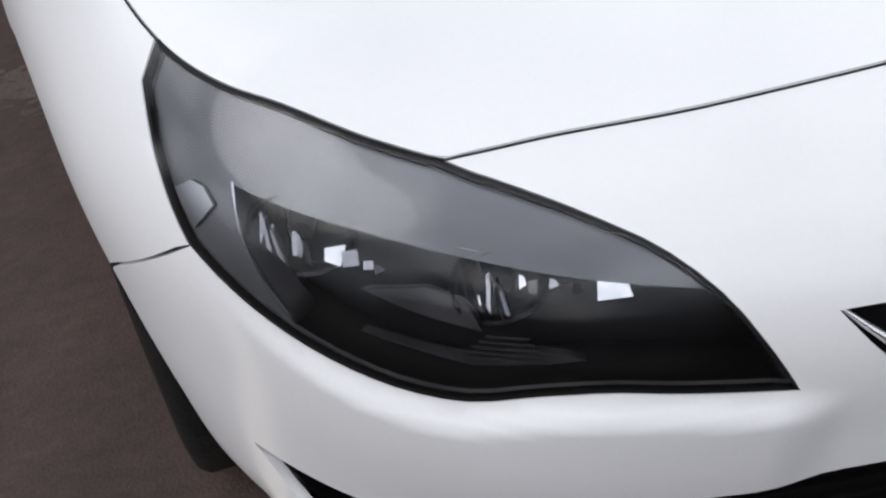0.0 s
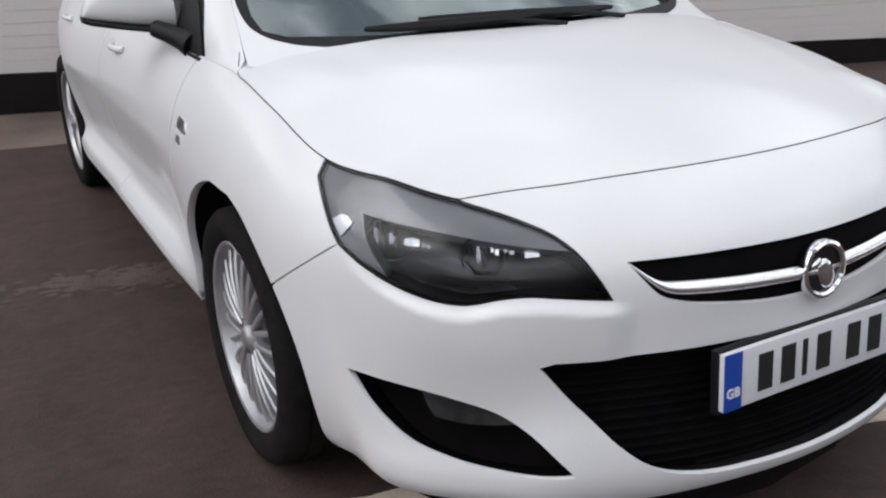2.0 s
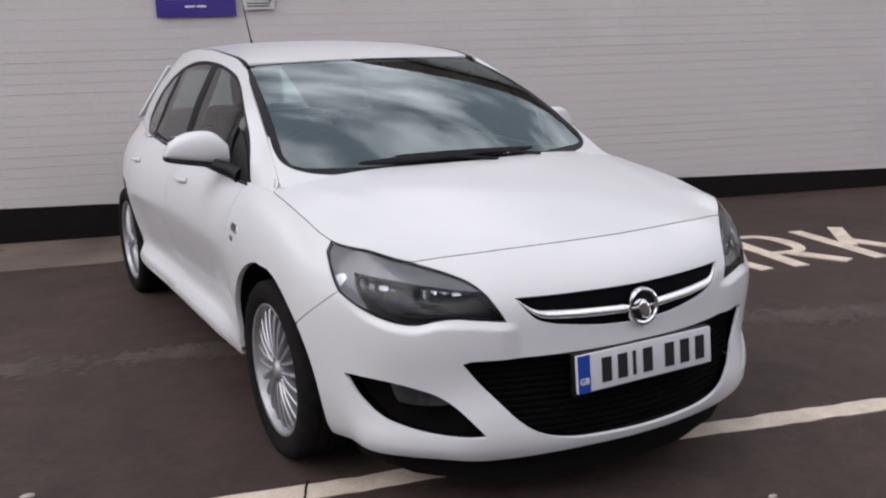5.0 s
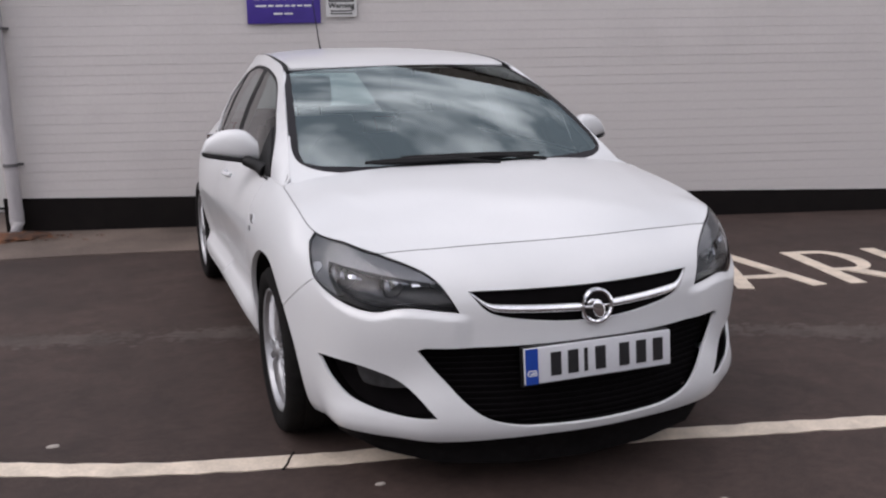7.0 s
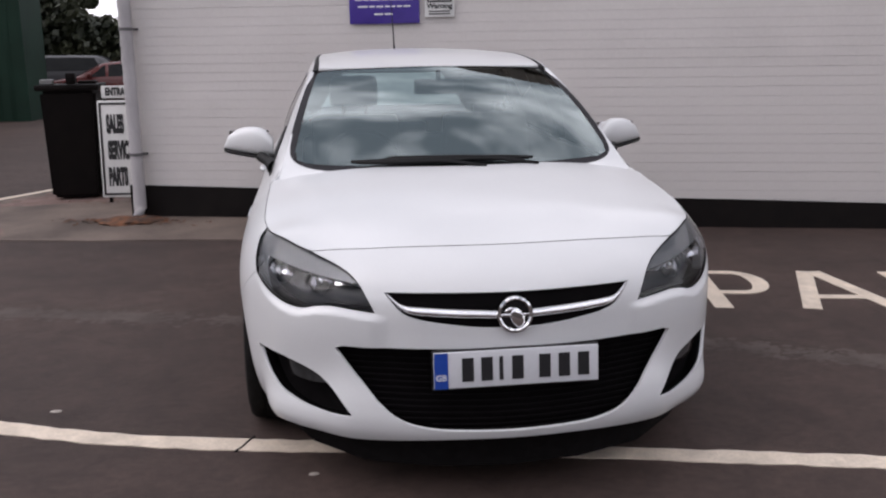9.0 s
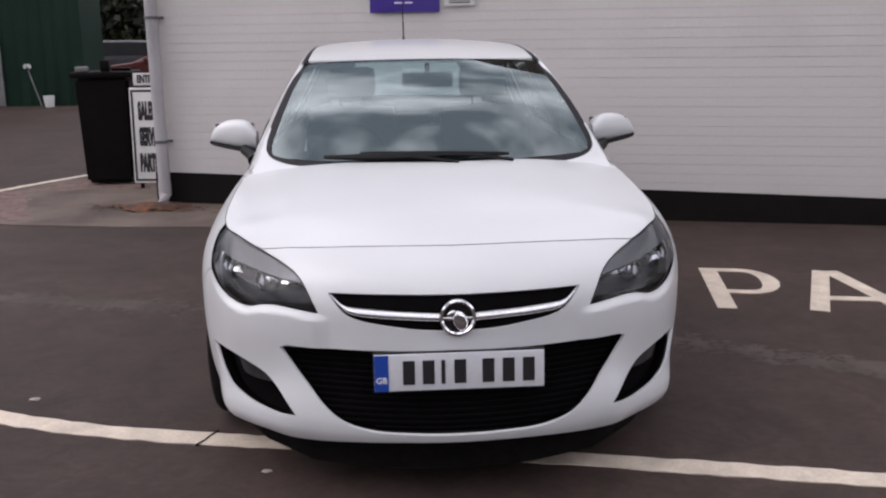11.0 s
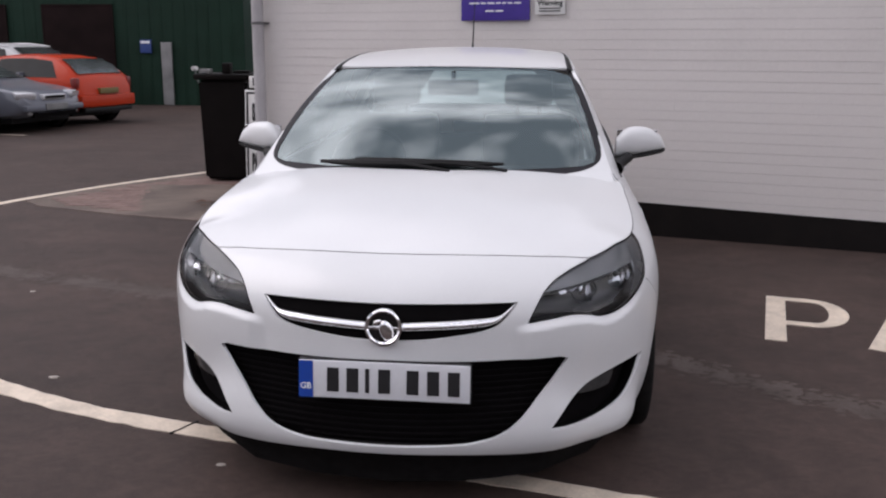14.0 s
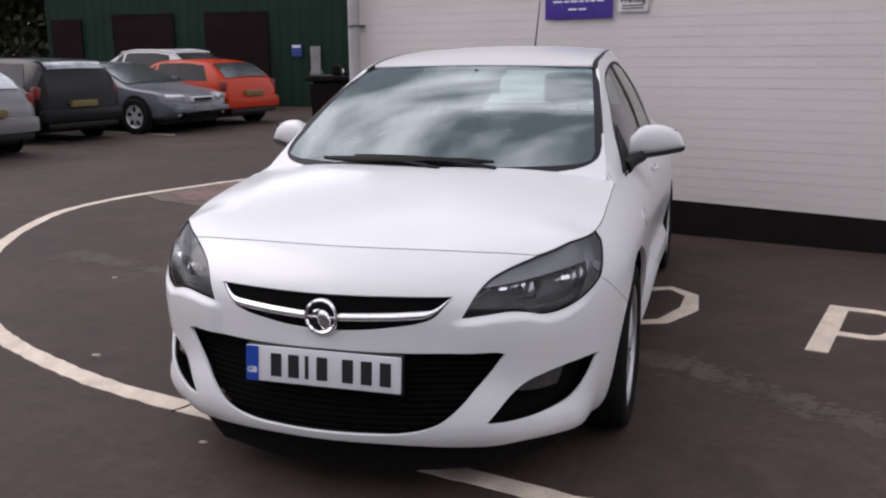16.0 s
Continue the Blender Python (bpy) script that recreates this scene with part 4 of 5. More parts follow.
for side in (1, -1):
    strip_rows = []
    for y in np.linspace(1.93, 4.06, 40):
        x0, x1 = float(upper_x(y)) - float(strip_width(y)) + .001, float(upper_x(y)) + .001
        strip_rows.append([(side * x0, y, roof_surface(x0, y)[2] - .012), (side * (x0 + .002), y, roof_surface(x0, y)[2] - .001),
                           (side * (x0 + x1) / 2, y, upper_z(y) + .003), (side * x1, y, upper_z(y) - .004)])
    strip("roof_strip", strip_rows, SEAL, car)


def screen_surface(u, v):
    half = .722 + (.580 - .722) * v
    x = u * half
    y = (.965 + .40 * x**2) * (1 - v) + (1.895 + .20 * x**2) * v
    z = .950 * (1 - v) + (1.350 - .05 * x**2) * v + .034 * np.sin(np.pi * np.clip(v, 0, 1)) + .012 * (1 - v) * x**2
    return np.stack([x, y, z], -1)


screen_out = path([(-1, 0), (-.5, 0), (0, 0), (.5, 0), (1, 0)], [(1, 0), (1, 1)], [(1, 1), (0, 1), (-1, 1)], [(-1, 1), (-1, 0)], step=.06)
CORNER = [(.99, .26), (.985, .15), (.962, .075), (.93, .042), (.86, .010), (.74, -.01)]
screen_hole = path([(-.86, .040), (-.5, .034), (0, .030), (.5, .034), (.86, .040)], [(.86, .040), (.925, .062), (.950, .13)], [(.950, .13), (.952, .960)], [(.952, .960), (.94, .982), (.91, .986)],
                   [(.91, .986), (0, .991), (-.91, .986)], [(-.91, .986), (-.94, .982), (-.952, .960)], [(-.952, .960), (-.950, .13)], [(-.950, .13), (-.925, .062), (-.86, .040)], step=.06)
screen_hub = np.array([0, 2.2, .4])
screen_u = np.linspace(-1, 1, 61)
windscreen = strip("windscreen", [screen_surface(screen_u, np.full(61, v)) for v in np.linspace(0, 1, 31)], SCREEN, car, label="tinted windscreen glass")
for side in (1, -1):
    foot = joined(run(CORNER), [(.70, -.03), (.70, -.08), (.9, -.10), (1.0, -.10), (1.0, .0), (1.0, .13), (1.0, .26)])
    panel("pillar_foot", screen_surface, foot * (side, 1), PAINT, car, step=.03, depth=0, raise_by=.002, centre=screen_hub)
panel("windscreen_border", screen_surface, screen_out, FRIT, windscreen, holes=[screen_hole], step=.07, depth=.012, hole_depth=0, raise_by=.0006, centre=screen_hub)
cowl_x = np.linspace(-.72, .72, 40)
strip("windscreen_cowl", [np.stack([cowl_x, .93 + .385 * cowl_x**2, .90 - .02 * cowl_x**2], 1), np.stack([cowl_x, .962 + .385 * cowl_x**2, .920 + 0 * cowl_x], 1),
                          np.stack([cowl_x, .985 + .395 * cowl_x**2, .935 + .01 * cowl_x**2], 1)], BLACK_PLASTIC, car)

# wipers lying along the foot of the screen
def wiper(u0, v0, u1, v1, pivot):
    t = np.linspace(0, 1, 14)
    blade = screen_surface(u0 + (u1 - u0) * t, v0 + (v1 - v0) * t)
    blade[:, 1] -= .012
    blade[:, 2] += .012
    ob = part("wiper", tube(blade, .008, 6, [.006 + .010 * math.sin(math.pi * k) ** .7 for k in t]), BLACK_PLASTIC, car)
    mid = blade[8]
    foot = np.array(screen_surface(np.array(pivot), np.array(.02))) + (0, -.02, .008)
    part("wiper_arm", tube([foot, foot * .6 + mid * .4 + (0, -.006, .004), mid + (0, -.004, .004)], .007, 6), BLACK_PLASTIC, ob)


wiper(-.42, .075, .42, .055, .44)
wiper(-.62, .045, .10, .060, .13)


def tail_surface(u, v):
    half = .415 + (.605 - .415) * v
    x = u * half
    return np.stack([x, 4.17 + .13 * v - .12 * x**2, 1.315 - .315 * v + .0 * x], -1)


tail_out = path([(-1, 0), (1, 0)], [(1, 0), (1, 1)], [(1, 1), (-1, 1)], [(-1, 1), (-1, 0)], step=.08)
tail_hole = path([(-.80, .10), (.80, .10)], [(.80, .10), (.87, .2), (.91, .88)], [(.91, .88), (-.91, .88)], [(-.91, .88), (-.87, .2), (-.80, .10)], step=.08)
tailgate = panel("tailgate", tail_surface, tail_out, PAINT, car, holes=[tail_hole], step=.08, depth=.02)
panel("rear_window", tail_surface, tail_hole, REAR_GLASS, tailgate, step=.1, depth=0, raise_by=-.004)
rear_half = joined([(5.56, 1.0), (5.15, 1.0), (4.85, .995), (4.63, .99)], run([(4.63, .98), (4.61, .75), (4.60, .62)]), [(4.9, .62), (5.2, .62), (5.56, .62)])


def rear(u, v):
    p = shell(5.56 - np.abs(u), v)
    p[..., 0] *= np.sign(u)
    return p


panel("tailgate_skin", rear, both_sides(np.stack([5.56 - rear_half[:, 0], rear_half[:, 1]], 1)), PAINT, tailgate, step=.06, gap=.002)
rear_low = joined([(0, .615), (.3, .615), (.66, .615), (.955, .615)], [(1.04, .60), (1.08, .49)], [(1.06, .36), (1.05, .2)], [(.8, .175), (.4, .17), (0, .17)])
panel("rear_bumper", rear, both_sides(rear_low), PAINT, car, step=.06, gap=.002)
for side in (1, -1):
    panel("tail_lamp", shell, path([(4.60, .80), (4.95, .78)], [(4.95, .78), (4.93, .95)], [(4.93, .95), (4.50, .96)], [(4.50, .96), (4.60, .80)]), material("tail_lamp_red", (.35, .01, .01), .15),
          car, side=side, raise_by=.006, depth=.02)

# nose: grilles, badge, plate and lamps
upper_grille = panel("upper_grille", front, inset(upper_hole, -.006), GRILLE_BLACK, car, step=.04, raise_by=-.013, depth=0)


def grille_bar():
    """The bright bar that sweeps from tip to tip below the badge."""
    mid = spline((0, .11, .20, .27, .315, .338, .355, .375, .392, .401), (.618, .623, .6265, .630, .6335, .638, .6465, .662, .677, .6845))
    half = spline((0, .11, .20, .27, .315, .338, .355, .375, .392, .401), (.0135, .0140, .0140, .0138, .0128, .0105, .0075, .0050, .0030, .0012))
    rows = []
    for u in np.linspace(-.401, .401, 150):
        a = abs(u)
        ring = []
        for k in np.linspace(-1.25, 1.25, 11):
            p = front(np.array([u]), np.array([float(mid(a)) + float(half(a)) * math.sin(k)]))[0]
            ring.append(p + np.array([0, -1, 0]) * (.017 * math.cos(k) * min(1, float(half(a)) / .012) - .010))
        rows.append(ring)
    return strip("chrome_bar", rows, BAR, upper_grille, label="polished chrome bar")


grille_bar()
badge_at = Matrix.Translation((0, .020, .622)) @ Matrix.Rotation(radians(90 - 7), 4, "X")
badge = part("badge", revolve([(.044, -.012), (.056, -.010), (.0585, .0), (.056, .008), (.050, .010), (.045, .006), (.044, -.002)], 40, "z"), CHROME, upper_grille, "round chrome badge with a plain raised shape", badge_at)
part("badge_field", revolve([(.0, .001), (.045, .001), (.045, -.012), (.0, -.012)], 32, "z"), GLOSS_BLACK, badge, "", badge_at)
shape = bmesh.new()
for cx, cy, rx, ry, turn in ((.008, -.010, .021, .031, 20), (-.020, .014, .016, .008, 30)):
    bmesh.ops.create_uvsphere(shape, u_segments=16, v_segments=8, radius=1.0, matrix=Matrix.Translation((cx, cy, .002)) @ Matrix.Rotation(radians(turn), 4, "Z") @ Matrix.Diagonal((rx, ry, .006, 1)))
part("badge_relief", shape, CHROME, badge, "", badge_at)

lower_grille = panel("lower_grille", front, inset(lower_hole, -.010), GRILLE_BLACK, car, step=.04, raise_by=-.036, depth=0)
lower_reach = spline((.256, .262, .272, .292, .342, .425, .505, .52), (.05, .17, .31, .375, .44, .515, .565, .56))
for z in np.arange(.268, .512, .0185):
    a = np.linspace(-1, 1, 40) * (float(lower_reach(z)) - .012)
    p = front(a, np.full(40, z))
    rows = [np.stack([p[:, 0], p[:, 1] + dy, p[:, 2] + dz], 1) for dy, dz in ((.040, .003), (.031, .003), (.029, 0), (.031, -.003), (.040, -.003))]
    strip("slat", rows, GRILLE_BLACK, lower_grille)

plate_at = Matrix.Translation((.0025, -.004, .459)) @ Matrix.Rotation(radians(90 - 5), 4, "X")
plate = part("number_plate", boxed((-.260, -.0565, -.012), (.260, .0565, .0), .002), PLATE_WHITE, car, "white number plate with a blue band", plate_at)
part("blue_band", boxed((-.2595, -.056, .0), (-.2165, .056, .0022)), PLATE_BLUE, plate, "", plate_at)
letters("GB", .026, WHITE_INK, plate, plate_at @ Matrix.Translation((-.238, -.022, .0022)), .0010, name="band_lettering", bold=.0006)
for k, w in ((-.155, .036), (-.095, .036), (-.050, .012), (.002, .036), (.088, .036), (.150, .036), (.212, .036)):
    part("character_bar", boxed((k - w / 2, -.037, .0), (k + w / 2, .037, .0022)), INK, plate, "", plate_at)
part("plate_holder", boxed((-.264, -.066, -.03), (.264, .060, -.0125), .003), BLACK_PLASTIC, car, "", plate_at)


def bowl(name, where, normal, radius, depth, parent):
    """A reflector bowl, the shade inside it put into its near-black colour, with its bulb cap."""
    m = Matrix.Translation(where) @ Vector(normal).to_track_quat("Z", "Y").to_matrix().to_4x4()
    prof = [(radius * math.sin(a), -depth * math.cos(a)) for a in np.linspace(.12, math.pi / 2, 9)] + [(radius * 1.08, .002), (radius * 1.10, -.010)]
    ob = part(name, revolve(prof, 28, "z"), BOWL_SHADE, parent, "", m)
    for k in np.linspace(-.7, .7, 6):
        y = math.sqrt(1 - k * k) * .92
        part("reflector_rib", tube([(radius * k, radius * y * q, -depth * .9 * math.sqrt(max(0, 1 - k * k - (y * q) ** 2)) - .002) for q in np.linspace(-1, 1, 9)], .0014, 5), DARK_CHROME, ob, "", m)
    part("bulb_cap", revolve([(.0, -.002), (.010, -.004), (.012, -.012), (.012, -depth)], 16, "z"), SATIN, parent, "", m)
    return ob


# clusters of mirrored facets: place along the nose, height, count, width, height of one
FACETS = ((.868, .722, 6, .0035, .026, DARK_CHROME), (.834, .716, 3, .0045, .020, DARK_CHROME), (.798, .714, 2, .013, .013, LAMP_PALE), (.765, .709, 2, .008, .007, DARK_CHROME),
          (.660, .700, 5, .0030, .028, DARK_CHROME), (.630, .705, 2, .006, .010, LAMP_PALE), (.604, .704, 3, .0075, .007, DARK_CHROME), (.556, .699, 1, .027, .017, LAMP_PALE))
light_outline = joined(run(LIGHT_IN), run(LIGHT_LOW), run(LIGHT_OUT), top_edge(1.12, .74, 30, .001))
for side in (1, -1):
    lamp = panel("headlight", shell, inset(light_outline, .003), LAMP_DARK, car, side=side, step=.03, raise_by=-.062, depth=-.05, label="dark smoked headlight with clear lens")
    panel("lens", shell, inset(light_outline, .0022), LENS, lamp, side=side, step=.03, depth=0, raise_by=.001)
    panel("lens_seal", shell, light_outline, SEAL, lamp, holes=[inset(light_outline, .0035)], side=side, step=.03, depth=.01, hole_depth=.006, raise_by=-.0005)
    crest = joined(top_edge(1.108, .74, 24, .002), run([(.735, float(edge_z(.735)) - .003), (.687, .774), (.644, .767), (.572, .750), (.527, .731), (.500, .710)]),
                   run([(.500, .710), (.604, .722), (.748, .738), (.93, .757)]), run([(.93, .757), (.905, .715), (.880, .682), (.852, .654)]), run([(.852, .654), (.96, .700), (1.022, .750), (1.075, .784), (1.108, .806)]))
    panel("upper_bezel", shell, crest, LAMP_GREY, lamp, side=side, step=.025, raise_by=-.008, depth=.034, label="grey upper lamp bezel")
    ridge = shell(np.linspace(.925, .512, 24), np.interp(np.linspace(.925, .512, 24), (.512, .604, .748, .925), (.709, .720, .736, .755)))
    ridge[:, 1] += .012
    ridge[:, 0] = (ridge[:, 0] - .008) * side
    part("bezel_ridge", tube(ridge, .0024, 6), SATIN, lamp)
    divider = shell(np.linspace(.926, .853, 14), np.interp(np.linspace(.853, .926, 14)[::-1], (.853, .880, .905, .926), (.656, .684, .716, .754)))
    divider[:, 1] += .010
    divider[:, 0] = (divider[:, 0] - .006) * side
    part("bezel_edge", tube(divider, .0018, 6), SATIN, lamp)
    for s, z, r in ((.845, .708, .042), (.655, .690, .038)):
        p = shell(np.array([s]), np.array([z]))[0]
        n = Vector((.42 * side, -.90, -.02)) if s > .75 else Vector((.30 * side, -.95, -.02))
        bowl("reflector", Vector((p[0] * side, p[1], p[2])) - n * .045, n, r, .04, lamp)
    for s0, z0, n, w, h, shine in FACETS:
        vane = bmesh.new()
        for k in range(n):
            p = shell(np.array([s0 - w * 1.25 * k]), np.array([z0 - .002 * k]))[0]
            m = Matrix.Translation((p[0] * side, p[1] + .030, p[2])) @ Matrix.Rotation(radians(side * (30 - 9 * k)), 4, "Z") @ Matrix.Rotation(radians(-38 + 11 * (k % 3)), 4, "X")
            cut = .72 * ((k * 7 + n * 3 + int(s0 * 100)) % 5 - 2) / 2
            low = [vane.verts.new(m @ Vector(q)) for q in ((-w / 2, .004, -h / 2), (w / 2, .004, -h / 2 * (1 - cut)), (w / 2 * (1 - cut), .004, h / 2), (-w / 2, .004, h / 2 * (1 + cut * .5)))]
            top = [vane.verts.new(v.co + m.to_3x3() @ Vector((0, -.005, 0))) for v in low]
            vane.faces.new(top)
            for q in range(4):
                vane.faces.new((low[q], low[(q + 1) % 4], top[(q + 1) % 4], top[q]))
        part("reflector_facets", vane, shine, lamp)
    low = path([(.70, .632), (.60, .646)], [(.60, .646), (.62, .652), (.70, .640), (.80, .648)], [(.80, .648), (.70, .632)])
    panel("lower_bezel", shell, low, TROUGH, lamp, side=side, step=.02, raise_by=-.03, depth=.01)
    scoop = path([(.80, .690), (.74, .676), (.69, .668)], [(.69, .668), (.70, .690), (.74, .704)], [(.74, .704), (.80, .690)], step=.015)
    panel("reflector_trough", shell, scoop, TROUGH, lamp, side=side, step=.015, raise_by=-.034, depth=.01)
    for k in range(5):
        rib_s = np.linspace(.625 + .004 * k, .70 - .006 * k, 8)
        rib = shell(rib_s, np.full(8, .640 + .0052 * k) + .006 * (rib_s - .66)) + (-.010, .026, 0)
        part("lamp_rib", tube(rib * (side, 1, 1), .0013, 5), TROUGH, lamp)
    turn = path([(.965, .712), (1.00, .738)], [(1.00, .738), (.975, .752), (.945, .738)], [(.945, .738), (.965, .712)])
    panel("side_reflector", shell, turn, SATIN, lamp, side=side, step=.012, raise_by=-.004, depth=.003)
    fog = panel("fog_lamp_recess", shell, inset(FOG, -.004), GRILLE_BLACK, car, side=side, step=.03, raise_by=-.050, depth=-.034)
    lens_out = path([(.792, .426), (.755, .430), (.69, .419), (.64, .401), (.606, .380)], [(.606, .380), (.64, .372), (.72, .370), (.766, .376)], [(.766, .376), (.784, .402), (.792, .426)])
    panel("fog_lamp", shell, lens_out, FOG_PALE, fog, side=side, step=.015, raise_by=-.024, depth=.02, label="clear fog lamp")
    panel("fog_lens", shell, lens_out, LENS, fog, side=side, step=.02, raise_by=-.016, depth=0)

# door mirrors
def wing_mirror(side):
    k = (0, .15, .45, .8, .94, 1)
    x0, reach = .775, .226
    top = spline(k, (1.044, 1.080, 1.094, 1.068, 1.038, 1.002))
    low = spline(k, (.960, .962, .970, .982, .988, .994))

    def rings(lo, hi, grow=1.0):
        rows = []
        for t in np.concatenate([np.linspace(0, .9, 14), (.95, .98, 1.0)]):
            x = x0 + reach * t
            z0, z1 = float(lo(t)), float(hi(t))
            y0, deep = 1.585 + .115 * t**1.5, .105 * (1 - .55 * t**3) * grow
            ring = []
            for a in np.linspace(0, 2 * math.pi, 22)[:-1]:
                c, d = math.cos(a), math.sin(a)
                ring.append((side * x, y0 + deep / 2 - deep / 2 * math.copysign(abs(c) ** .75, c), (z0 + z1) / 2 + (z1 - z0) / 2 * math.copysign(abs(d) ** .8, d)))
            rows.append(ring + ring[:1])
        mid0, mid1 = np.mean(rows[0], 0), np.mean(rows[-1], 0)
        return [[tuple(mid0)] * 22] + rows + [[tuple(mid1)] * 22]
    cap = strip("wing_mirror", rings(low, top), PAINT, car, label="white mirror cap on a black foot")
    strip("mirror_underside", rings(lambda t: low(t) - .016, lambda t: low(t) + .004, 1.04), BLACK_PLASTIC, cap)
    part("mirror_glass", boxed((-.095, -.003, -.045), (.085, .003, .045), .002, Matrix.Translation((side * (x0 + .105), 1.715, 1.03))), CHROME, cap)
    part("mirror_foot", tube([(side * .765, 1.47, .925), (side * .79, 1.53, .945), (side * .83, 1.60, .962)], .03, 10, [.036, .026, .024]), BLACK_PLASTIC, cap)
    panel("mirror_corner", side_surface, path([(1.348, .916), (1.60, .926)], [(1.60, .926), (1.60, 1.10)], [(1.60, 1.10), (1.47, 1.026), (1.348, .920)], step=.03), BLACK_PLASTIC, cap, side=side, step=.03, raise_by=.001, depth=.004)


wing_mirror(1)
wing_mirror(-1)

# wheels
TYRE_PROFILE = [(.230, -.085), (.244, -.098), (.275, -.106), (.300, -.100), (.313, -.086), (.3165, -.055), (.3165, -.047), (.311, -.045), (.311, -.040), (.317, -.038), (.3175, -.004), (.311, -.003),
                (.311, .003), (.3175, .004), (.317, .038), (.311, .040), (.311, .045), (.3165, .047), (.3165, .055), (.313, .086), (.300, .100), (.275, .106), (.244, .098), (.230, .085)]
RIM_PROFILE = [(.195, -.085), (.222, -.085), (.232, -.080), (.2325, -.074), (.212, -.06), (.196, .0), (.212, .06), (.2335, .080), (.2365, .088), (.232, .093), (.224, .090), (.216, .072), (.198, .0), (.195, -.085)]
wheel_meshes = {}


def spoke_mesh():
    bm = bmesh.new()
    rows = []
    for r in np.linspace(.045, .222, 9):
        k = (r - .045) / .169
        w = .0062 + .0022 * k
        x = .070 + .022 * math.sin(math.pi * (.2 + .55 * k)) - .012 * k
        off = .014 + .006 * k + .010 * k * k
        rows.append([(x - .022, off - w, r), (x - .004, off - w, r), (x, off - w * .4, r), (x, off + w * .4, r), (x - .004, off + w, r), (x - .022, off + w, r)])
    vs = [[bm.verts.new(p) for p in row] for row in rows]
    for a, b in zip(vs, vs[1:]):
        for j in range(5):
            bm.faces.new((a[j], b[j], b[j + 1], a[j + 1]))
        bm.faces.new((a[5], b[5], b[0], a[0]))
    bmesh.ops.recalc_face_normals(bm, faces=bm.faces)
    return bm


def wheel(x, y, turn):
    at = Matrix.Translation((x, y, .3135)) @ Matrix.Rotation(radians(0 if x > 0 else 180), 4, "Z") @ Matrix.Rotation(radians(turn), 4, "X")
    rim = part("wheel", wheel_meshes.get("wheel") or revolve(RIM_PROFILE, 56), ALLOY, car, "many-spoked silver alloy wheel", at)
    tyre = part("tyre", wheel_meshes.get("tyre") or revolve(TYRE_PROFILE, 56), TYRE, rim, "worn black tyre", at)
    disc = part("brake_disc", wheel_meshes.get("disc") or revolve([(.0, .0), (.135, .0), (.138, -.006), (.135, -.022), (.0, -.022)], 36), DISC, rim, "", at)
    # added black disc that stands in for the shade between the spokes
    shade_disc = part("gap_shade_disc", wheel_meshes.get("shade_disc") or revolve([(.0, -.030), (.185, -.030), (.190, -.034), (.185, -.040), (.0, -.040)], 36), BLACK_PLASTIC, rim, "", at)
    hub = part("hub_cap", wheel_meshes.get("hub") or revolve([(.0, .092), (.020, .091), (.028, .086), (.033, .080), (.052, .074), (.056, .060), (.056, .035)], 30), ALLOY, rim, "", at)
    wheel_meshes.update(wheel=rim.data, tyre=tyre.data, disc=disc.data, shade_disc=shade_disc.data, hub=hub.data)
    for k in range(11):
        for flip in (1, -1):
            key = "spoke" + str(flip)
            if key not in wheel_meshes:
                bm = spoke_mesh()
                if flip < 0:
                    bmesh.ops.scale(bm, vec=(1, -1, 1), verts=bm.verts)
                    bmesh.ops.reverse_faces(bm, faces=bm.faces)
                sp = part("spoke", bm, ALLOY, rim, "", at @ Matrix.Rotation(2 * math.pi * k / 11, 4, "X"))
                wheel_meshes[key] = sp.data
            else:
                part("spoke", wheel_meshes[key], ALLOY, rim, "", at @ Matrix.Rotation(2 * math.pi * k / 11, 4, "X"))


for side in (1, -1):
    wheel(side * .772, FRONT_AXLE, 8 * side)
    wheel(side * .752, REAR_AXLE, 20)

# under and inside
part("underbody", boxed((-.60, .36, .20), (.60, 4.20, .42), .04), BLACK_PLASTIC, car)
part("engine_bay", boxed((-.42, .26, .30), (.42, 1.0, .66), .03), GRILLE_BLACK, car)
part("cabin_tub", boxed((-.80, 1.36, .24), (.80, 3.16, .62), .04), CABIN, car)
part("boot_floor", boxed((-.56, 3.2, .40), (.56, 4.14, .84), .04), CABIN, car)
dash_x = np.linspace(-.74, .74, 30)
strip("dashboard", [np.stack([dash_x, 1.02 + .38 * dash_x**2, .915 + 0 * dash_x], 1), np.stack([dash_x, 1.25 + .22 * dash_x**2, .935 - .02 * dash_x**2], 1),
                    np.stack([dash_x, 1.48 + .12 * dash_x**2, .928 - .02 * dash_x**2], 1), np.stack([dash_x, 1.58 + 0 * dash_x, .86 + 0 * dash_x], 1),
                    np.stack([dash_x, 1.55 + 0 * dash_x, .55 + 0 * dash_x], 1)], DASH, car)


def seat(x, y, headrest=True):
    bm = bmesh.new()
    box(bm, (x - .25, y - .50, .40), (x + .25, y, .56), .05)
    ob = part("front_seat", bm, CABIN, car)
    bm = bmesh.new()
    box(bm, (-.24, -.06, 0), (.24, .06, .62), .05, Matrix.Translation((x, y, .50)) @ Matrix.Rotation(radians(-18), 4, "X"))
    part("backrest", bm, CABIN, ob)
    part("headrest", boxed((-.13, -.045, 0), (.13, .045, .17), .04, Matrix.Translation((x, y + .21, 1.13)) @ Matrix.Rotation(radians(-10), 4, "X")), CABIN, ob)
    for dx in (-.06, .06):
        part("headrest_post", tube([(x + dx, y + .18, 1.05), (x + dx, y + .205, 1.16)], .006, 6), CABIN, ob)


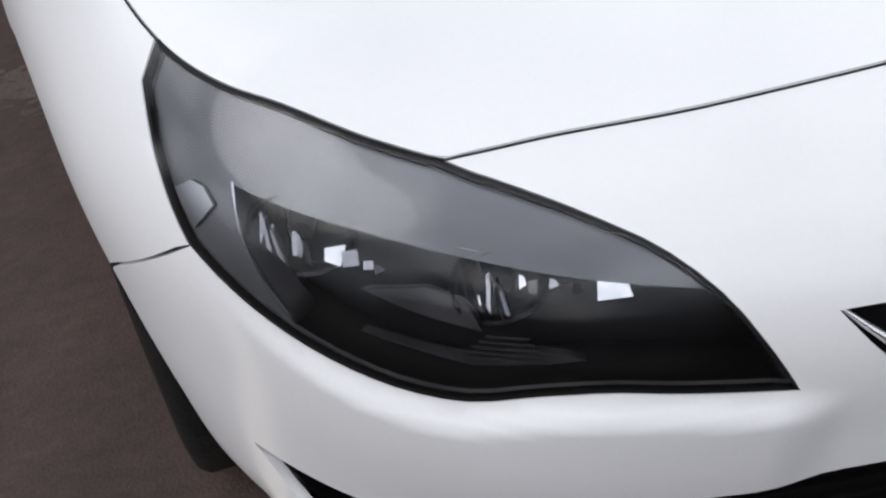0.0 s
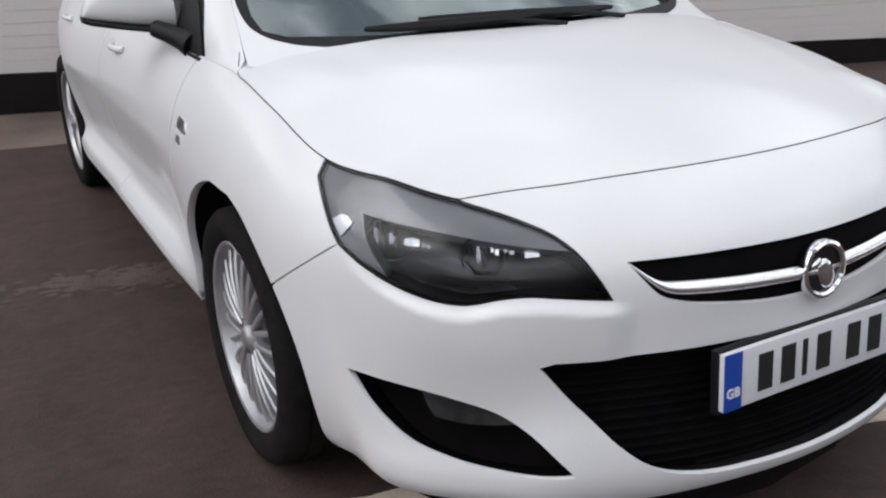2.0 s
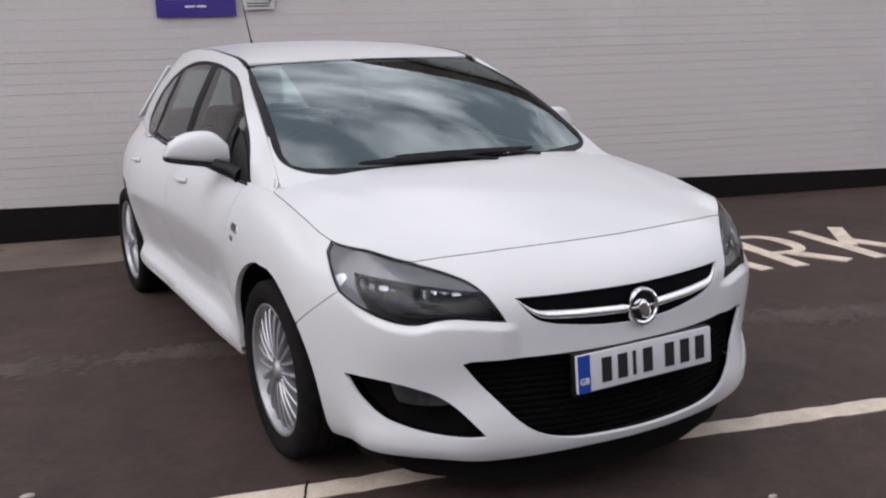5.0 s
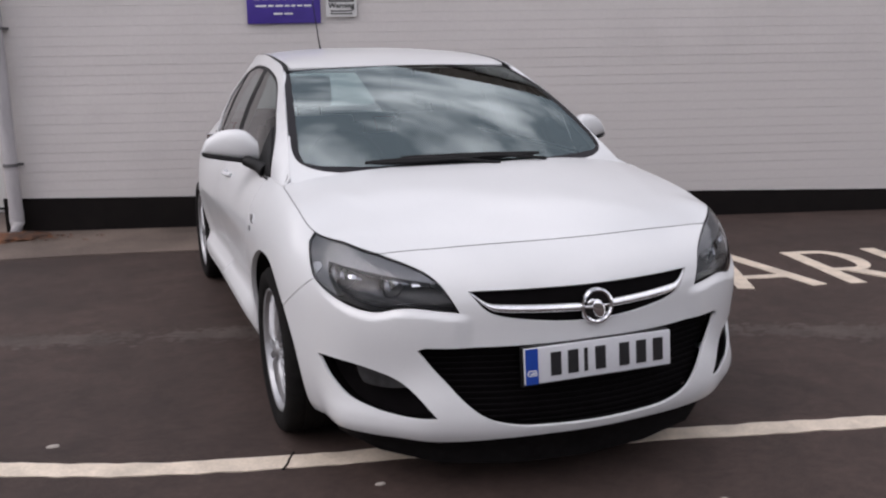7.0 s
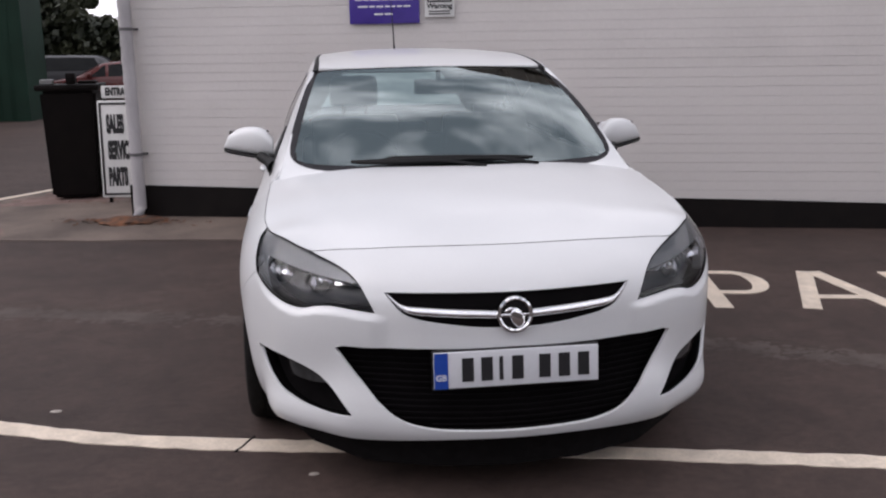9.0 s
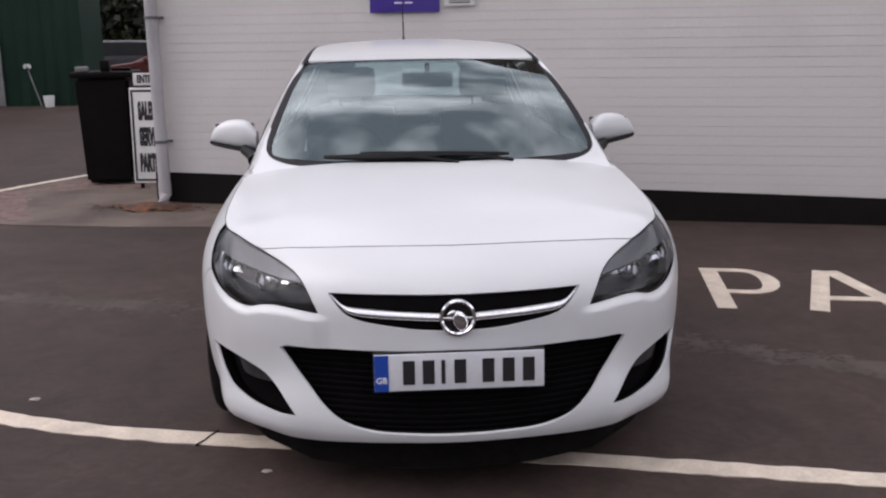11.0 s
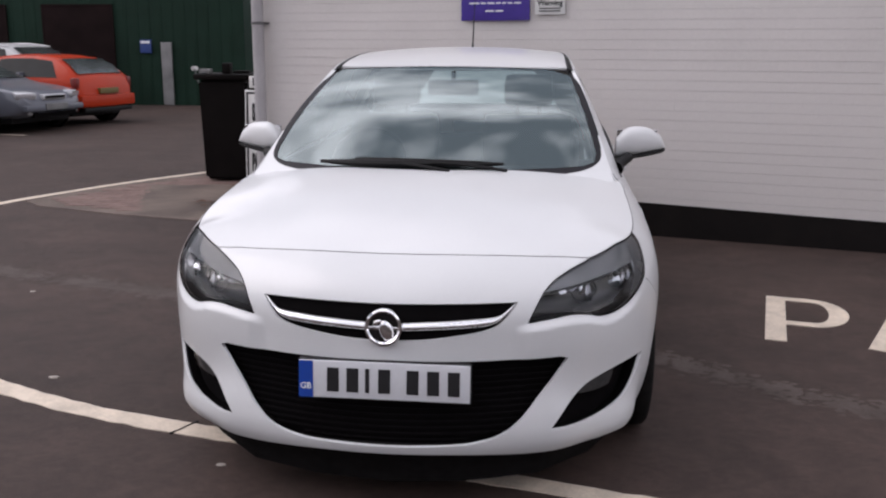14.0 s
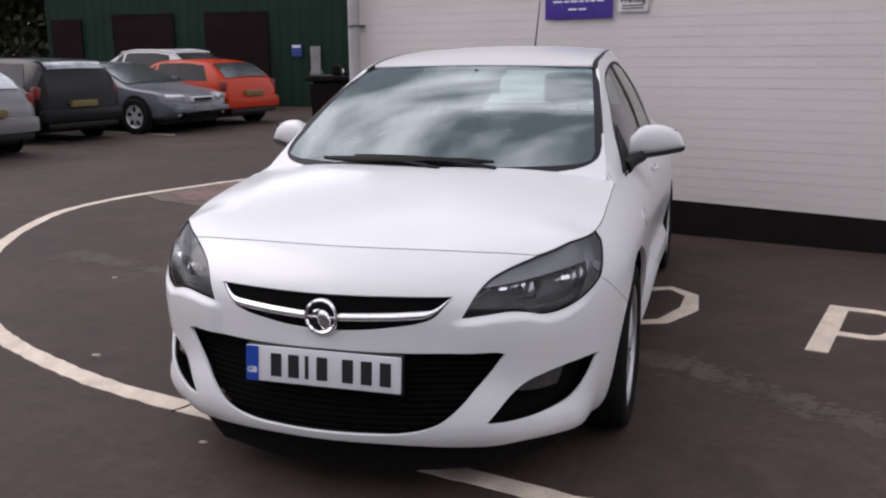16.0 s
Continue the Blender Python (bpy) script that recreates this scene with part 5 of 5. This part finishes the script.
seat(-.36, 2.25)
seat(.36, 2.25)
rear_seat = part("rear_seat", boxed((-.66, 3.0, .45), (.66, 3.16, .93), .06), CABIN, car)
for x in (-.42, .0, .42):
    part("headrest", boxed((x - .12, 3.08, .925), (x + .12, 3.15, 1.0), .03), CABIN, rear_seat)
mirror_in = part("rear_view_mirror", boxed((-.12, -.015, -.035), (.12, .015, .035), .012, Matrix.Translation((.02, 1.80, 1.255))), BLACK_PLASTIC, car)
part("mirror_stalk", tube([(.02, 1.80, 1.28), (.02, 1.83, 1.325)], .012, 8), BLACK_PLASTIC, mirror_in)
steer = revolve([(.178, -.010), (.190, 0), (.178, .012), (.168, 0), (.178, -.010)], 32, "z")
steer_at = Matrix.Translation((-.36, 1.68, .90)) @ Matrix.Rotation(radians(62), 4, "X")
wheel_in = part("steering_wheel", steer, BLACK_PLASTIC, car, "", steer_at)
part("steering_boss", boxed((-.07, -.06, -.03), (.07, .05, .02), .02), BLACK_PLASTIC, wheel_in, "", steer_at)
aerial = part("aerial", tube([(-.035, 3.52, 1.43), (-.035, 3.55, 1.47), (-.035, 3.72, 1.80)], .004, 6, [.010, .0045, .002]), BLACK_PLASTIC, car)


# the car stands a little askew to the yard
car.matrix_basis = Matrix.Translation((0, .02, 0)) @ Matrix.Rotation(radians(.70), 4, "Z") @ Matrix.Translation((0, -.02, 0)) @ car.matrix_basis


# ---- the green workshop across the yard ----
SHED = Matrix.Translation((-17.5, 19.6, 0))
bm = bmesh.new()
box(bm, (0, 0, 0), (10.3, 1.6, 6.5))
shed = tagged(part("workshop_building", bm, CLADDING, None, "", SHED, shade=False), "dark green metal-clad workshop with open doorways", "building")
for k in range(34):
    part("cladding_rib", boxed((k * .3, -.006, 0), (k * .3 + .11, .0, 6.4), .005), CLADDING, shed, "", SHED)
part("shed_roof", boxed((-.2, -.25, 6.5), (10.5, 1.8, 6.75), .03), CLADDING, shed, "", SHED)
for x0, x1, z1 in ((5.15, 6.93, 2.4), (2.27, 4.11, 2.4), (.25, 1.15, 2.3)):
    # no real opening: a slab coloured like the shade inside; posts share its colour
    door_ob = part("doorway", boxed((x0, -.06, .02), (x1, -.03, z1)), OPENING_SHADE, shed, "dark slab with a doorway's shade in its colour", SHED)
    for a, b in ((x0 - .05, x0), (x1, x1 + .05)):
        part("door_post", boxed((a, -.07, 0), (b, -.02, z1 + .05), .008), OPENING_SHADE, door_ob, "", SHED)
    part("door_head", boxed((x0, -.07, z1), (x1, -.02, z1 + .05), .008), OPENING_SHADE, door_ob, "", SHED)
part("door_panel", boxed((8.18, -.09, .01), (8.45, -.04, 1.54), .01), PALE_PANEL, shed, "pale narrow door panel", SHED)
blue = part("blue_sign", boxed((7.64, -.075, 1.28), (7.93, -.04, 1.60), .005), material("blue_sign_face", (.02, .05, .20), .5, var=.2, scale=10), shed, "small blue sign with white writing", SHED)
part("writing_bar", boxed((7.67, -.085, 1.51), (7.90, -.074, 1.57)), WHITE_INK, blue, "", SHED)

# ---- parked cars far off ----
FAR_PROFILES = {
    "hatch": ((-1.0, -.975, -.92, -.82, -.68, -.42, -.1, .10, .42, .52, .75, .92, .985, 1.0), (.46, .64, .72, .85, .955, 1.0, 1.0, .965, .705, .665, .62, .555, .46, .38)),
    "saloon": ((-1.0, -.97, -.90, -.70, -.55, -.36, -.2, .02, .44, .53, .78, .93, .985, 1.0), (.46, .60, .68, .72, .82, .955, 1.0, .97, .685, .655, .605, .545, .46, .38)),
    "tall": ((-1.0, -.985, -.955, -.90, -.78, -.45, 0, .20, .50, .58, .78, .93, .985, 1.0), (.46, .70, .86, .945, .985, 1.0, 1.0, .95, .70, .66, .62, .56, .47, .40))}
FAR_PLAN = ((-1.0, -.96, -.85, -.6, .6, .85, .95, 1.0), (.78, .92, .985, 1.0, 1.0, .95, .83, .62))


def far_car(name, label, paint, heading, x, y, length=4.2, width=1.74, height=1.46, form="hatch", rails=False):
    """A parked car of another make: one lofted body with panes let into it, lamps, bumpers, plates, wheels. Its front looks along heading (degrees left of +y)."""
    at = Matrix.Translation((x, y, 0)) @ Matrix.Rotation(radians(heading), 4, "Z")
    ob = thing(name, label, "car", at, "parked cars")
    dark = max(paint) < .05
    body_paint = material(name + "_paint", paint, 0.38, coat=0.08 if dark else 0.10 if paint[0] > .3 else 0.6, var=0.08, scale=3, fine=0.02, spec=0.2)
    h, w = length / 2, width / 2
    ky, kz = FAR_PROFILES[form]
    belt, screen, back = .665 * height, (ky[7], ky[8]), (ky[1] + ky[2]) / 2

    def top(yy):
        return np.interp(yy, np.array(ky) * h, np.array(kz) * height)

    def plan(yy):
        return np.interp(yy, np.array(FAR_PLAN[0]) * h, np.array(FAR_PLAN[1]) * w)

    def shoulder(yy):
        return min(belt, float(top(yy)) - .05)

    def eave(yy):
        """Half width and height of the roof's or bonnet's edge."""
        tz = float(top(yy))
        t = min(max((tz - belt) / (height - belt), 0), 1)
        return float(plan(yy)) * (.93 - .20 * t), tz - .03 - .035 * t

    rows = []
    for yy in np.linspace(-h, h, 47):
        a, (e, ez), b, tz = float(plan(yy)), eave(yy), shoulder(yy), float(top(yy))
        low = .22 + .12 * (abs(yy) / h) ** 8
        half = [(0, tz), (e * .5, tz - .006), (e * .86, tz - .018), (e, ez), (a * .965, max(b, .36)), (a, max(b - .13, .35)), (a * .985, .40), (a * .95, low + .06), (a * .80, low), (0, low)]
        rows.append([(q, yy, z) for q, z in half] + [(-q, yy, z) for q, z in half[::-1][1:]])
    body = strip("body", rows, body_paint, ob, at=at)
    bm = bmesh.new()
    bm.from_mesh(body.data)
    bmesh.ops.holes_fill(bm, edges=bm.edges, sides=0)
    bmesh.ops.recalc_face_normals(bm, faces=bm.faces)
    bm.to_mesh(body.data)
    bm.free()

    def side_pane(y0, y1, lean0, lean1, sx):
        grid = []
        for k in np.linspace(.06, .97, 6):
            row = []
            for u in np.linspace(0, 1, 9):
                yy = (y0 + lean0 * k) + ((y1 + lean1 * k) - (y0 + lean0 * k)) * u
                e, ez = eave(yy)
                a, b = float(plan(yy)) * .965, shoulder(yy)
                row.append((sx * (a + (e - a) * k + .008), yy, b + (ez - b) * k))
            grid.append(row)
        return grid
    middle = (.02 if form != "tall" else .06) * h
    for sx in (1, -1):
        strip("front_side_window", side_pane(middle + .04, screen[1] * h - .22, 0, (screen[0] - screen[1]) * h * .80, sx), FAR_SIDE_GLASS, ob, at=at)
        strip("rear_side_window", side_pane(ky[3] * h + .10, middle - .04, (ky[4] - ky[3]) * h * .9, 0, sx), FAR_SIDE_GLASS, ob, at=at)
    for name_of, y0, y1 in (("windscreen", screen[1] * h - .04, screen[0] * h + .03), ("rear_window", ky[2] * h + .01, ky[4] * h - .05)):
        grid = []
        for yy in np.linspace(y0, y1, 7):
            e, ez = eave(yy)
            out = .012 if name_of == "windscreen" else -.012
            grid.append([(q * e * .86, yy + out, float(top(yy)) + .010 - (.012 * abs(q) ** 2)) for q in np.linspace(-1, 1, 9)])
        strip(name_of, grid, FAR_GLASS, ob, at=at)
    yellow = material(name + "_rear_plate", (.13, .095, .028), .5)
    for sx in (1, -1):
        part("door_mirror", boxed((-.09, -.06, -.05), (.09, .06, .06), .03, Matrix.Translation((sx * (w + .05), screen[1] * h - .34, belt + .06))), body_paint, ob, "", at)
        part("head_lamp", boxed((-.19, -.10, -.060), (.17, .10, .060), .045, Matrix.Translation((sx * w * .66, h * .925, .50 * height)) @ Matrix.Rotation(radians(-sx * 22), 4, "Z") @ Matrix.Rotation(radians(-12), 4, "X")), FAR_LAMP, ob, "", at)
        part("tail_lamp", boxed((-.07, -.05, -.10), (.05, .09, .10), .035, Matrix.Translation((sx * w * .86, -h * .945, .60 * height))), FAR_TAIL, ob, "", at)
        part("fog_lamp", boxed((-.07, -.03, -.03), (.07, .03, .03), .02, Matrix.Translation((sx * w * .60, h * .965, .34))), FAR_RIM, ob, "", at)
        for yy in (h * .62, -h * .60):
            # black disc on the uncut flank, standing in for the wheel arch's shade
            part("arch_gap_shade", revolve([(.0, -.03 * sx), (.355, -.03 * sx), (.36, .004 * sx), (.0, .004 * sx)], 28), SEAL, ob, "", at @ Matrix.Translation((sx * w, yy, .33)))
            wm = at @ Matrix.Translation((sx * (w - .055), yy, .31))
            wh = part("wheel", revolve([(.20, -.10), (.29, -.10), (.31, -.07), (.31, .07), (.29, .10), (.21, .10), (.20, -.10)], 28), TYRE, ob, "", wm)
            part("wheel_rim", revolve([(.0, .085 * sx), (.06, .09 * sx), (.18, .075 * sx), (.205, .10 * sx), (.205, -.05 * sx)], 24), FAR_RIM, wh, "", wm)
            # dark boxes on the closed rim stand in for shaded gaps between spokes
            for k in range(5):
                part("rim_gap_shade", boxed((-.004, -.030, .085), (.004, .030, .175), .003, Matrix.Translation((.092 * sx, 0, 0)) @ Matrix.Rotation(2 * math.pi * k / 5, 4, "X")), OPENING_SHADE, wh, "", wm)
        for owner_y in (middle - .02, ):
            seam = [(sx * (float(plan(owner_y)) + .001), owner_y, z) for z in (.34, .45, belt - .14)]
            part("door_seam", tube(seam, .006, 5), SEAL, ob, "", at)
        part("door_handle", boxed((-.012, -.09, -.014), (.014, .09, .014), .008, Matrix.Translation((sx * (w + .002), middle + .16, belt - .14))), body_paint, ob, "", at)
        if rails:
            rail_y = np.linspace(ky[4] * h, ky[7] * h, 12)
            part("roof_rail", tube([(sx * (eave(q)[0] - .03), q, eave(q)[1] + .055) for q in rail_y], .016, 6), FAR_RIM, ob, "", at)
    part("front_grille", boxed((-.27, h * .93, .435 * height), (.27, h * .997, .505 * height), .012), FAR_RIM, ob, "bright grille surround", at)
    part("grille_gap", boxed((-.23, h * .98, .452 * height), (.23, h * 1.004, .488 * height), .006), GRILLE_BLACK, ob, "", at)
    part("front_intake", boxed((-.50, h * .95, .27), (.50, h * 1.0, .37), .02), GRILLE_BLACK, ob, "", at)
    part("front_bumper", boxed((-w * .80, h * .93, .37), (w * .80, h * 1.008, .47), .035), body_paint, ob, "", at)
    part("front_plate", boxed((-.26, h * 1.006, .385), (.26, h * 1.016, .49), .004), PALE_PANEL, ob, "", at)
    part("rear_bumper", boxed((-w * .90, -h * 1.02, .34), (w * .90, -h * .93, .56), .045), body_paint, ob, "", at)
    part("rear_valance", boxed((-w * .80, -h * 1.01, .24), (w * .80, -h * .93, .335), .03), BLACK_PLASTIC, ob, "", at)
    part("rear_plate", boxed((-.25, -h * 1.028, .58), (.25, -h * .985, .68), .004), yellow, ob, "", at)
    part("underside", boxed((-w * .8, -h * .85, .16), (w * .8, h * .85, .40), .05), BLACK_PLASTIC, ob, "", at)
    return ob


far_car("orange_hatchback", "bright orange-red small hatchback parked across the yard", (.38, .028, .004), 78, -9.80, 14.40, 3.75, 1.66, 1.29)
far_car("grey_saloon", "blue-grey family saloon car parked nose out", (.115, .122, .146), 259, -10.14, 12.72, 4.25, 1.72, 1.27, form="saloon")
far_car("black_estate", "black tall estate car parked tail out", (.006, .006, .007), 77, -11.10, 10.72, 4.3, 1.72, 1.36, form="tall")
far_car("silver_hatchback", "silver grey hatchback parked tail out", (.16, .16, .165), 78, -10.42, 8.05, 4.0, 1.70, 1.31)
far_car("white_estate", "white estate car with roof rails behind the orange hatchback", (.52, .52, .53), 78, -13.1, 17.95, 4.4, 1.78, 1.50, form="hatch", rails=True)
far_car("dark_saloon", "dark saloon car at the back of the yard", (.03, .032, .036), 62, -17.0, 15.2, 4.4, 1.76, 1.46, form="saloon")
far_car("red_hatchback", "dull red hatchback parked behind the corner", (.10, .02, .018), 96, -6.6, 25.5, 4.0, 1.72, 1.30)
far_car("pale_estate", "pale grey estate car parked by the hedge", (.07, .07, .075), 98, -9.2, 27.6, 4.5, 1.78, 1.5, form="tall")

# a bucket and a mop left against the workshop
BUCKET_AT = Matrix.Translation((-7.96, 19.25, 0)) @ Matrix.Diagonal((.75, .75, .85, 1))
bucket = thing("bucket", "pale plastic bucket standing before the workshop", "bucket", BUCKET_AT)
part("bucket_body", revolve([(.0, .012), (.115, .012), (.12, .0), (.155, .30), (.165, .30), (.165, .28), (.13, .0)], 24, "z"), BOARD_WHITE, bucket, "", BUCKET_AT)
part("bucket_handle", tube([(.16, 0, .29), (.13, -.04, .25), (.0, -.19, .20), (-.13, -.04, .25), (-.16, 0, .29)], .006, 6), SATIN, bucket, "", BUCKET_AT)
MOP_AT = Matrix.Translation((-8.15, 19.24, 0))
mop = thing("mop", "mop with a pale head leaning upside down by the workshop", "mop", MOP_AT)
part("mop_handle", tube([(.02, 0, .0), (-.06, .06, .22), (-.16, .12, .50), (-.29, .20, .88)], .013, 8), PALE_PANEL, mop, "", MOP_AT)
bm = bmesh.new()
r = random.Random(4)
for k in range(26):
    turn, reach = r.uniform(0, 6.28), r.uniform(.04, .10)
    strand = tube([(-.29, .20, .93), (-.29 + reach * .7 * math.cos(turn), .20 + reach * .7 * math.sin(turn), .96), (-.29 + reach * math.cos(turn), .20 + reach * math.sin(turn), .93 - r.uniform(.02, .07))], .010, 5)
    spare = bpy.data.meshes.new("strand")
    strand.to_mesh(spare)
    bm.from_mesh(spare)
    bpy.data.meshes.remove(spare)
    strand.free()
part("mop_head", bm, BOARD_WHITE, mop, "pale string mop head", MOP_AT)

# ---- trees behind ----
def tree(seed, tall, spread, x, y, label):
    r = random.Random(seed)
    ob = thing("tree", label, "tree", Matrix.Translation((x, y, 0)), "trees behind the yard")
    at = PLACED[ob]
    trunk = tube([(0, 0, 0), (.1, .05, tall * .25), (-.05, .1, tall * .5), (.1, 0, tall * .8)], .2, 10, [.26, .20, .13, .04])
    part("trunk", trunk, BARK, ob, "", at)
    tips = []
    for k in range(12):
        a, z0 = r.uniform(0, 6.28), tall * r.uniform(.22, .7)
        ln = spread * r.uniform(.55, 1.0) * (1.15 - z0 / tall * .6)
        tip = Vector((ln * math.cos(a), ln * math.sin(a), z0 + tall * r.uniform(.08, .26)))
        part("limb", tube([(0, 0, z0), tip * .5 + Vector((0, 0, z0 * .45)), tip], .05, 6, [.09, .05, .015]), BARK, ob, "", at)
        tips.append(tip)
    tips += [Vector((r.gauss(0, .3), r.gauss(0, .3), tall * r.uniform(.75, 1.0))) for k in range(5)]
    verts, faces = [], []
    for tip in tips:
        size = spread * r.uniform(.32, .55)
        for k in range(1300):
            d = Vector((r.gauss(0, 1), r.gauss(0, 1), r.gauss(0, .75)))
            c = tip + d.normalized() * size * r.random() ** .5
            n, s = Vector((r.gauss(0, 1), r.gauss(0, 1), r.gauss(0, 1))).normalized(), r.uniform(.08, .17)
            u = n.orthogonal().normalized() * s
            v = n.cross(u) * .6
            i = len(verts)
            verts += [c - u, c - v * .9, c + u, c + v * .9]
            faces.append((i, i + 1, i + 2, i + 3))
    me = bpy.data.meshes.new("crown")
    me.from_pydata([tuple(v) for v in verts], [], faces)
    part("crown", me, LEAF, ob, "", at)
    return ob


for seed, tall, spread, x, y in ((1, 4.4, .55, -6.75, 33.5), (2, 7.2, 3.0, -14.0, 40), (3, 3.9, .8, -9.4, 33.0), (4, 9.0, 3.3, -21.5, 24), (5, 8.2, 3.2, -26.0, 21), (6, 7.0, 2.6, -13.2, 34.5), (8, 8.0, 3.4, -23.5, 28), (9, 7.5, 3.4, -28.5, 26), (10, 8.0, 3.4, -20.5, 30), (11, 7.5, 3.2, -31, 22)):
    tree(seed, tall, spread, x, y, "leafy dark green tree behind the yard")
bm = bmesh.new()
r = random.Random(9)
hedge_top = spline((-36, -24, -16, -12.5, -11, -10, -9.2, -8.4, -7.6, -7.0, -6.0, -4.5, 4.5), (7.0, 6.5, 5.2, 4.6, 4.2, 3.8, 3.35, 2.85, 2.65, 2.9, 2.9, 3.0, 3.0))
for k in range(60000):
    x = r.uniform(-36, 4) if k % 3 else r.uniform(-14, -3)
    tall = float(hedge_top(x)) + .35 * noise.noise(Vector((x * 1.7, 0, 0))) + .2 * noise.noise(Vector((x * 6, 3, 0)))
    c = Vector((x, 31 + r.gauss(0, .5), tall * r.random() ** .75))
    n, s = Vector((r.gauss(0, 1), r.gauss(0, 1), r.gauss(0, 1))).normalized(), r.uniform(.08, .17)
    u = n.orthogonal().normalized() * s
    v = n.cross(u) * .7
    bm.faces.new([bm.verts.new(p) for p in (c - u, c - v, c + u, c + v)])
for k in range(16000):
    c = Vector((r.uniform(-34, -17.7), 23.5 + r.gauss(0, .7), 5.5 * r.random() ** .8))
    n, s = Vector((r.gauss(0, 1), r.gauss(0, 1), r.gauss(0, 1))).normalized(), r.uniform(.09, .18)
    u = n.orthogonal().normalized() * s
    v = n.cross(u) * .7
    bm.faces.new([bm.verts.new(p) for p in (c - u, c - v, c + u, c + v)])
tagged(part("hedge", bm, LEAF, None, shade=False), "rough dark green hedge at the yard's far edge", "hedge", kind="stuff")


# ---- bricks of the wall and pavers of the apron, piece by piece ----
def brick_mesh(lx, ly, lz, edge=.0016):
    me = bpy.data.meshes.new("brick")
    x, z = lx / 2, lz / 2
    side = edge * .02
    verts = [(-x, .004, -z), (x, .004, -z), (x, .004, z), (-x, .004, z), (-x + side, 0, -z + edge), (x - side, 0, -z + edge), (x - side, 0, z - edge * .5), (-x + side, 0, z - edge * .5)]
    faces = [(4, 5, 6, 7), (0, 1, 5, 4), (1, 2, 6, 5), (2, 3, 7, 6), (3, 0, 4, 7)]
    me.from_pydata(verts, [], faces)
    me.materials.append(BRICK)
    return me


COURSE, PITCH = .075, .225
full = brick_mesh(.2250, .1, .0732, .0024)
r = random.Random(3)
rest_v, rest_f, singles = [], [], 0
for row in range(int(HIGH / COURSE)):
    z = .0375 + row * COURSE
    set_back = r.uniform(-.0009, .0007)
    for k in range(int(LONG / PITCH)):
        x = .11 + k * PITCH + (PITCH / 2 if row % 2 else 0)
        plinth_top = .325 - x * .0195
        if z - .03 < plinth_top - .02 or x > LONG - .15:
            continue
        y = .0098 + set_back + r.uniform(-.0001, .0001)
        if z < 1.35 and 3.1 < x < 8.0 and singles < 300:
            part("brick", full, None, wall, "", WALL @ Matrix.Translation((x, y, z)) @ Matrix.Rotation(r.uniform(-.002, .002), 4, "Y"))
            singles += 1
            continue
        i = len(rest_v)
        for v in full.vertices:
            rest_v.append((v.co.x + x, v.co.y + y, v.co.z + z))
        rest_f += [tuple(i + a for a in p.vertices) for p in full.polygons]
me = bpy.data.meshes.new("brickwork")
me.from_pydata(rest_v, [], rest_f)
tagged(part("brickwork", me, BRICK, wall, "", WALL), kind="stuff")

# pavers on the apron beside the corner
pm = bpy.data.meshes.new("paver")
x, y, h, e = .098, .048, .006, .004
pm.from_pydata([(-x, -y, 0), (x, -y, 0), (x, y, 0), (-x, y, 0), (-x + e, -y + e, h), (x - e, -y + e, h), (x - e, y - e, h), (-x + e, y - e, h)], [],
               [(4, 5, 6, 7), (0, 1, 5, 4), (1, 2, 6, 5), (2, 3, 7, 6), (3, 0, 4, 7)])
pm.materials.append(PAVER)
area = np.array([(-4.12, 5.24), (-3.31, 4.98), (-2.45, 4.78), (-2.42, 5.5), (-2.42, 6.9), (-3.42, 7.55), (-3.95, 6.62), (-4.25, 5.95), (-4.38, 5.5)])
cells = []
for i in range(-12, 14):
    for j in range(-16, 40):
        px, py = -3.3 + i * .2 + (.1 if j % 2 else 0), 5.9 + j * .1 - 1.2
        cells.append((px, py))
cells = np.array(cells)
cells = cells[within(area, cells) & clear_of(area, cells, .09)]
cells = cells[np.argsort(cells[:, 1])]
rest_v, rest_f = [], []
for k, (px, py) in enumerate(cells):
    m = Matrix.Translation((px, py, .007 + r.uniform(-.001, .002))) @ Matrix.Rotation(r.uniform(-.02, .02), 4, "Z")
    if k < 300:
        part("paver", pm, None, apron_ob, "", m)
    else:
        i = len(rest_v)
        rest_v += [tuple(m @ v.co) for v in pm.vertices]
        rest_f += [tuple(i + a for a in p.vertices) for p in pm.polygons]
if rest_v:
    me = bpy.data.meshes.new("pavers")
    me.from_pydata(rest_v, [], rest_f)
    tagged(part("pavers", me, PAVER, apron_ob), kind="stuff")
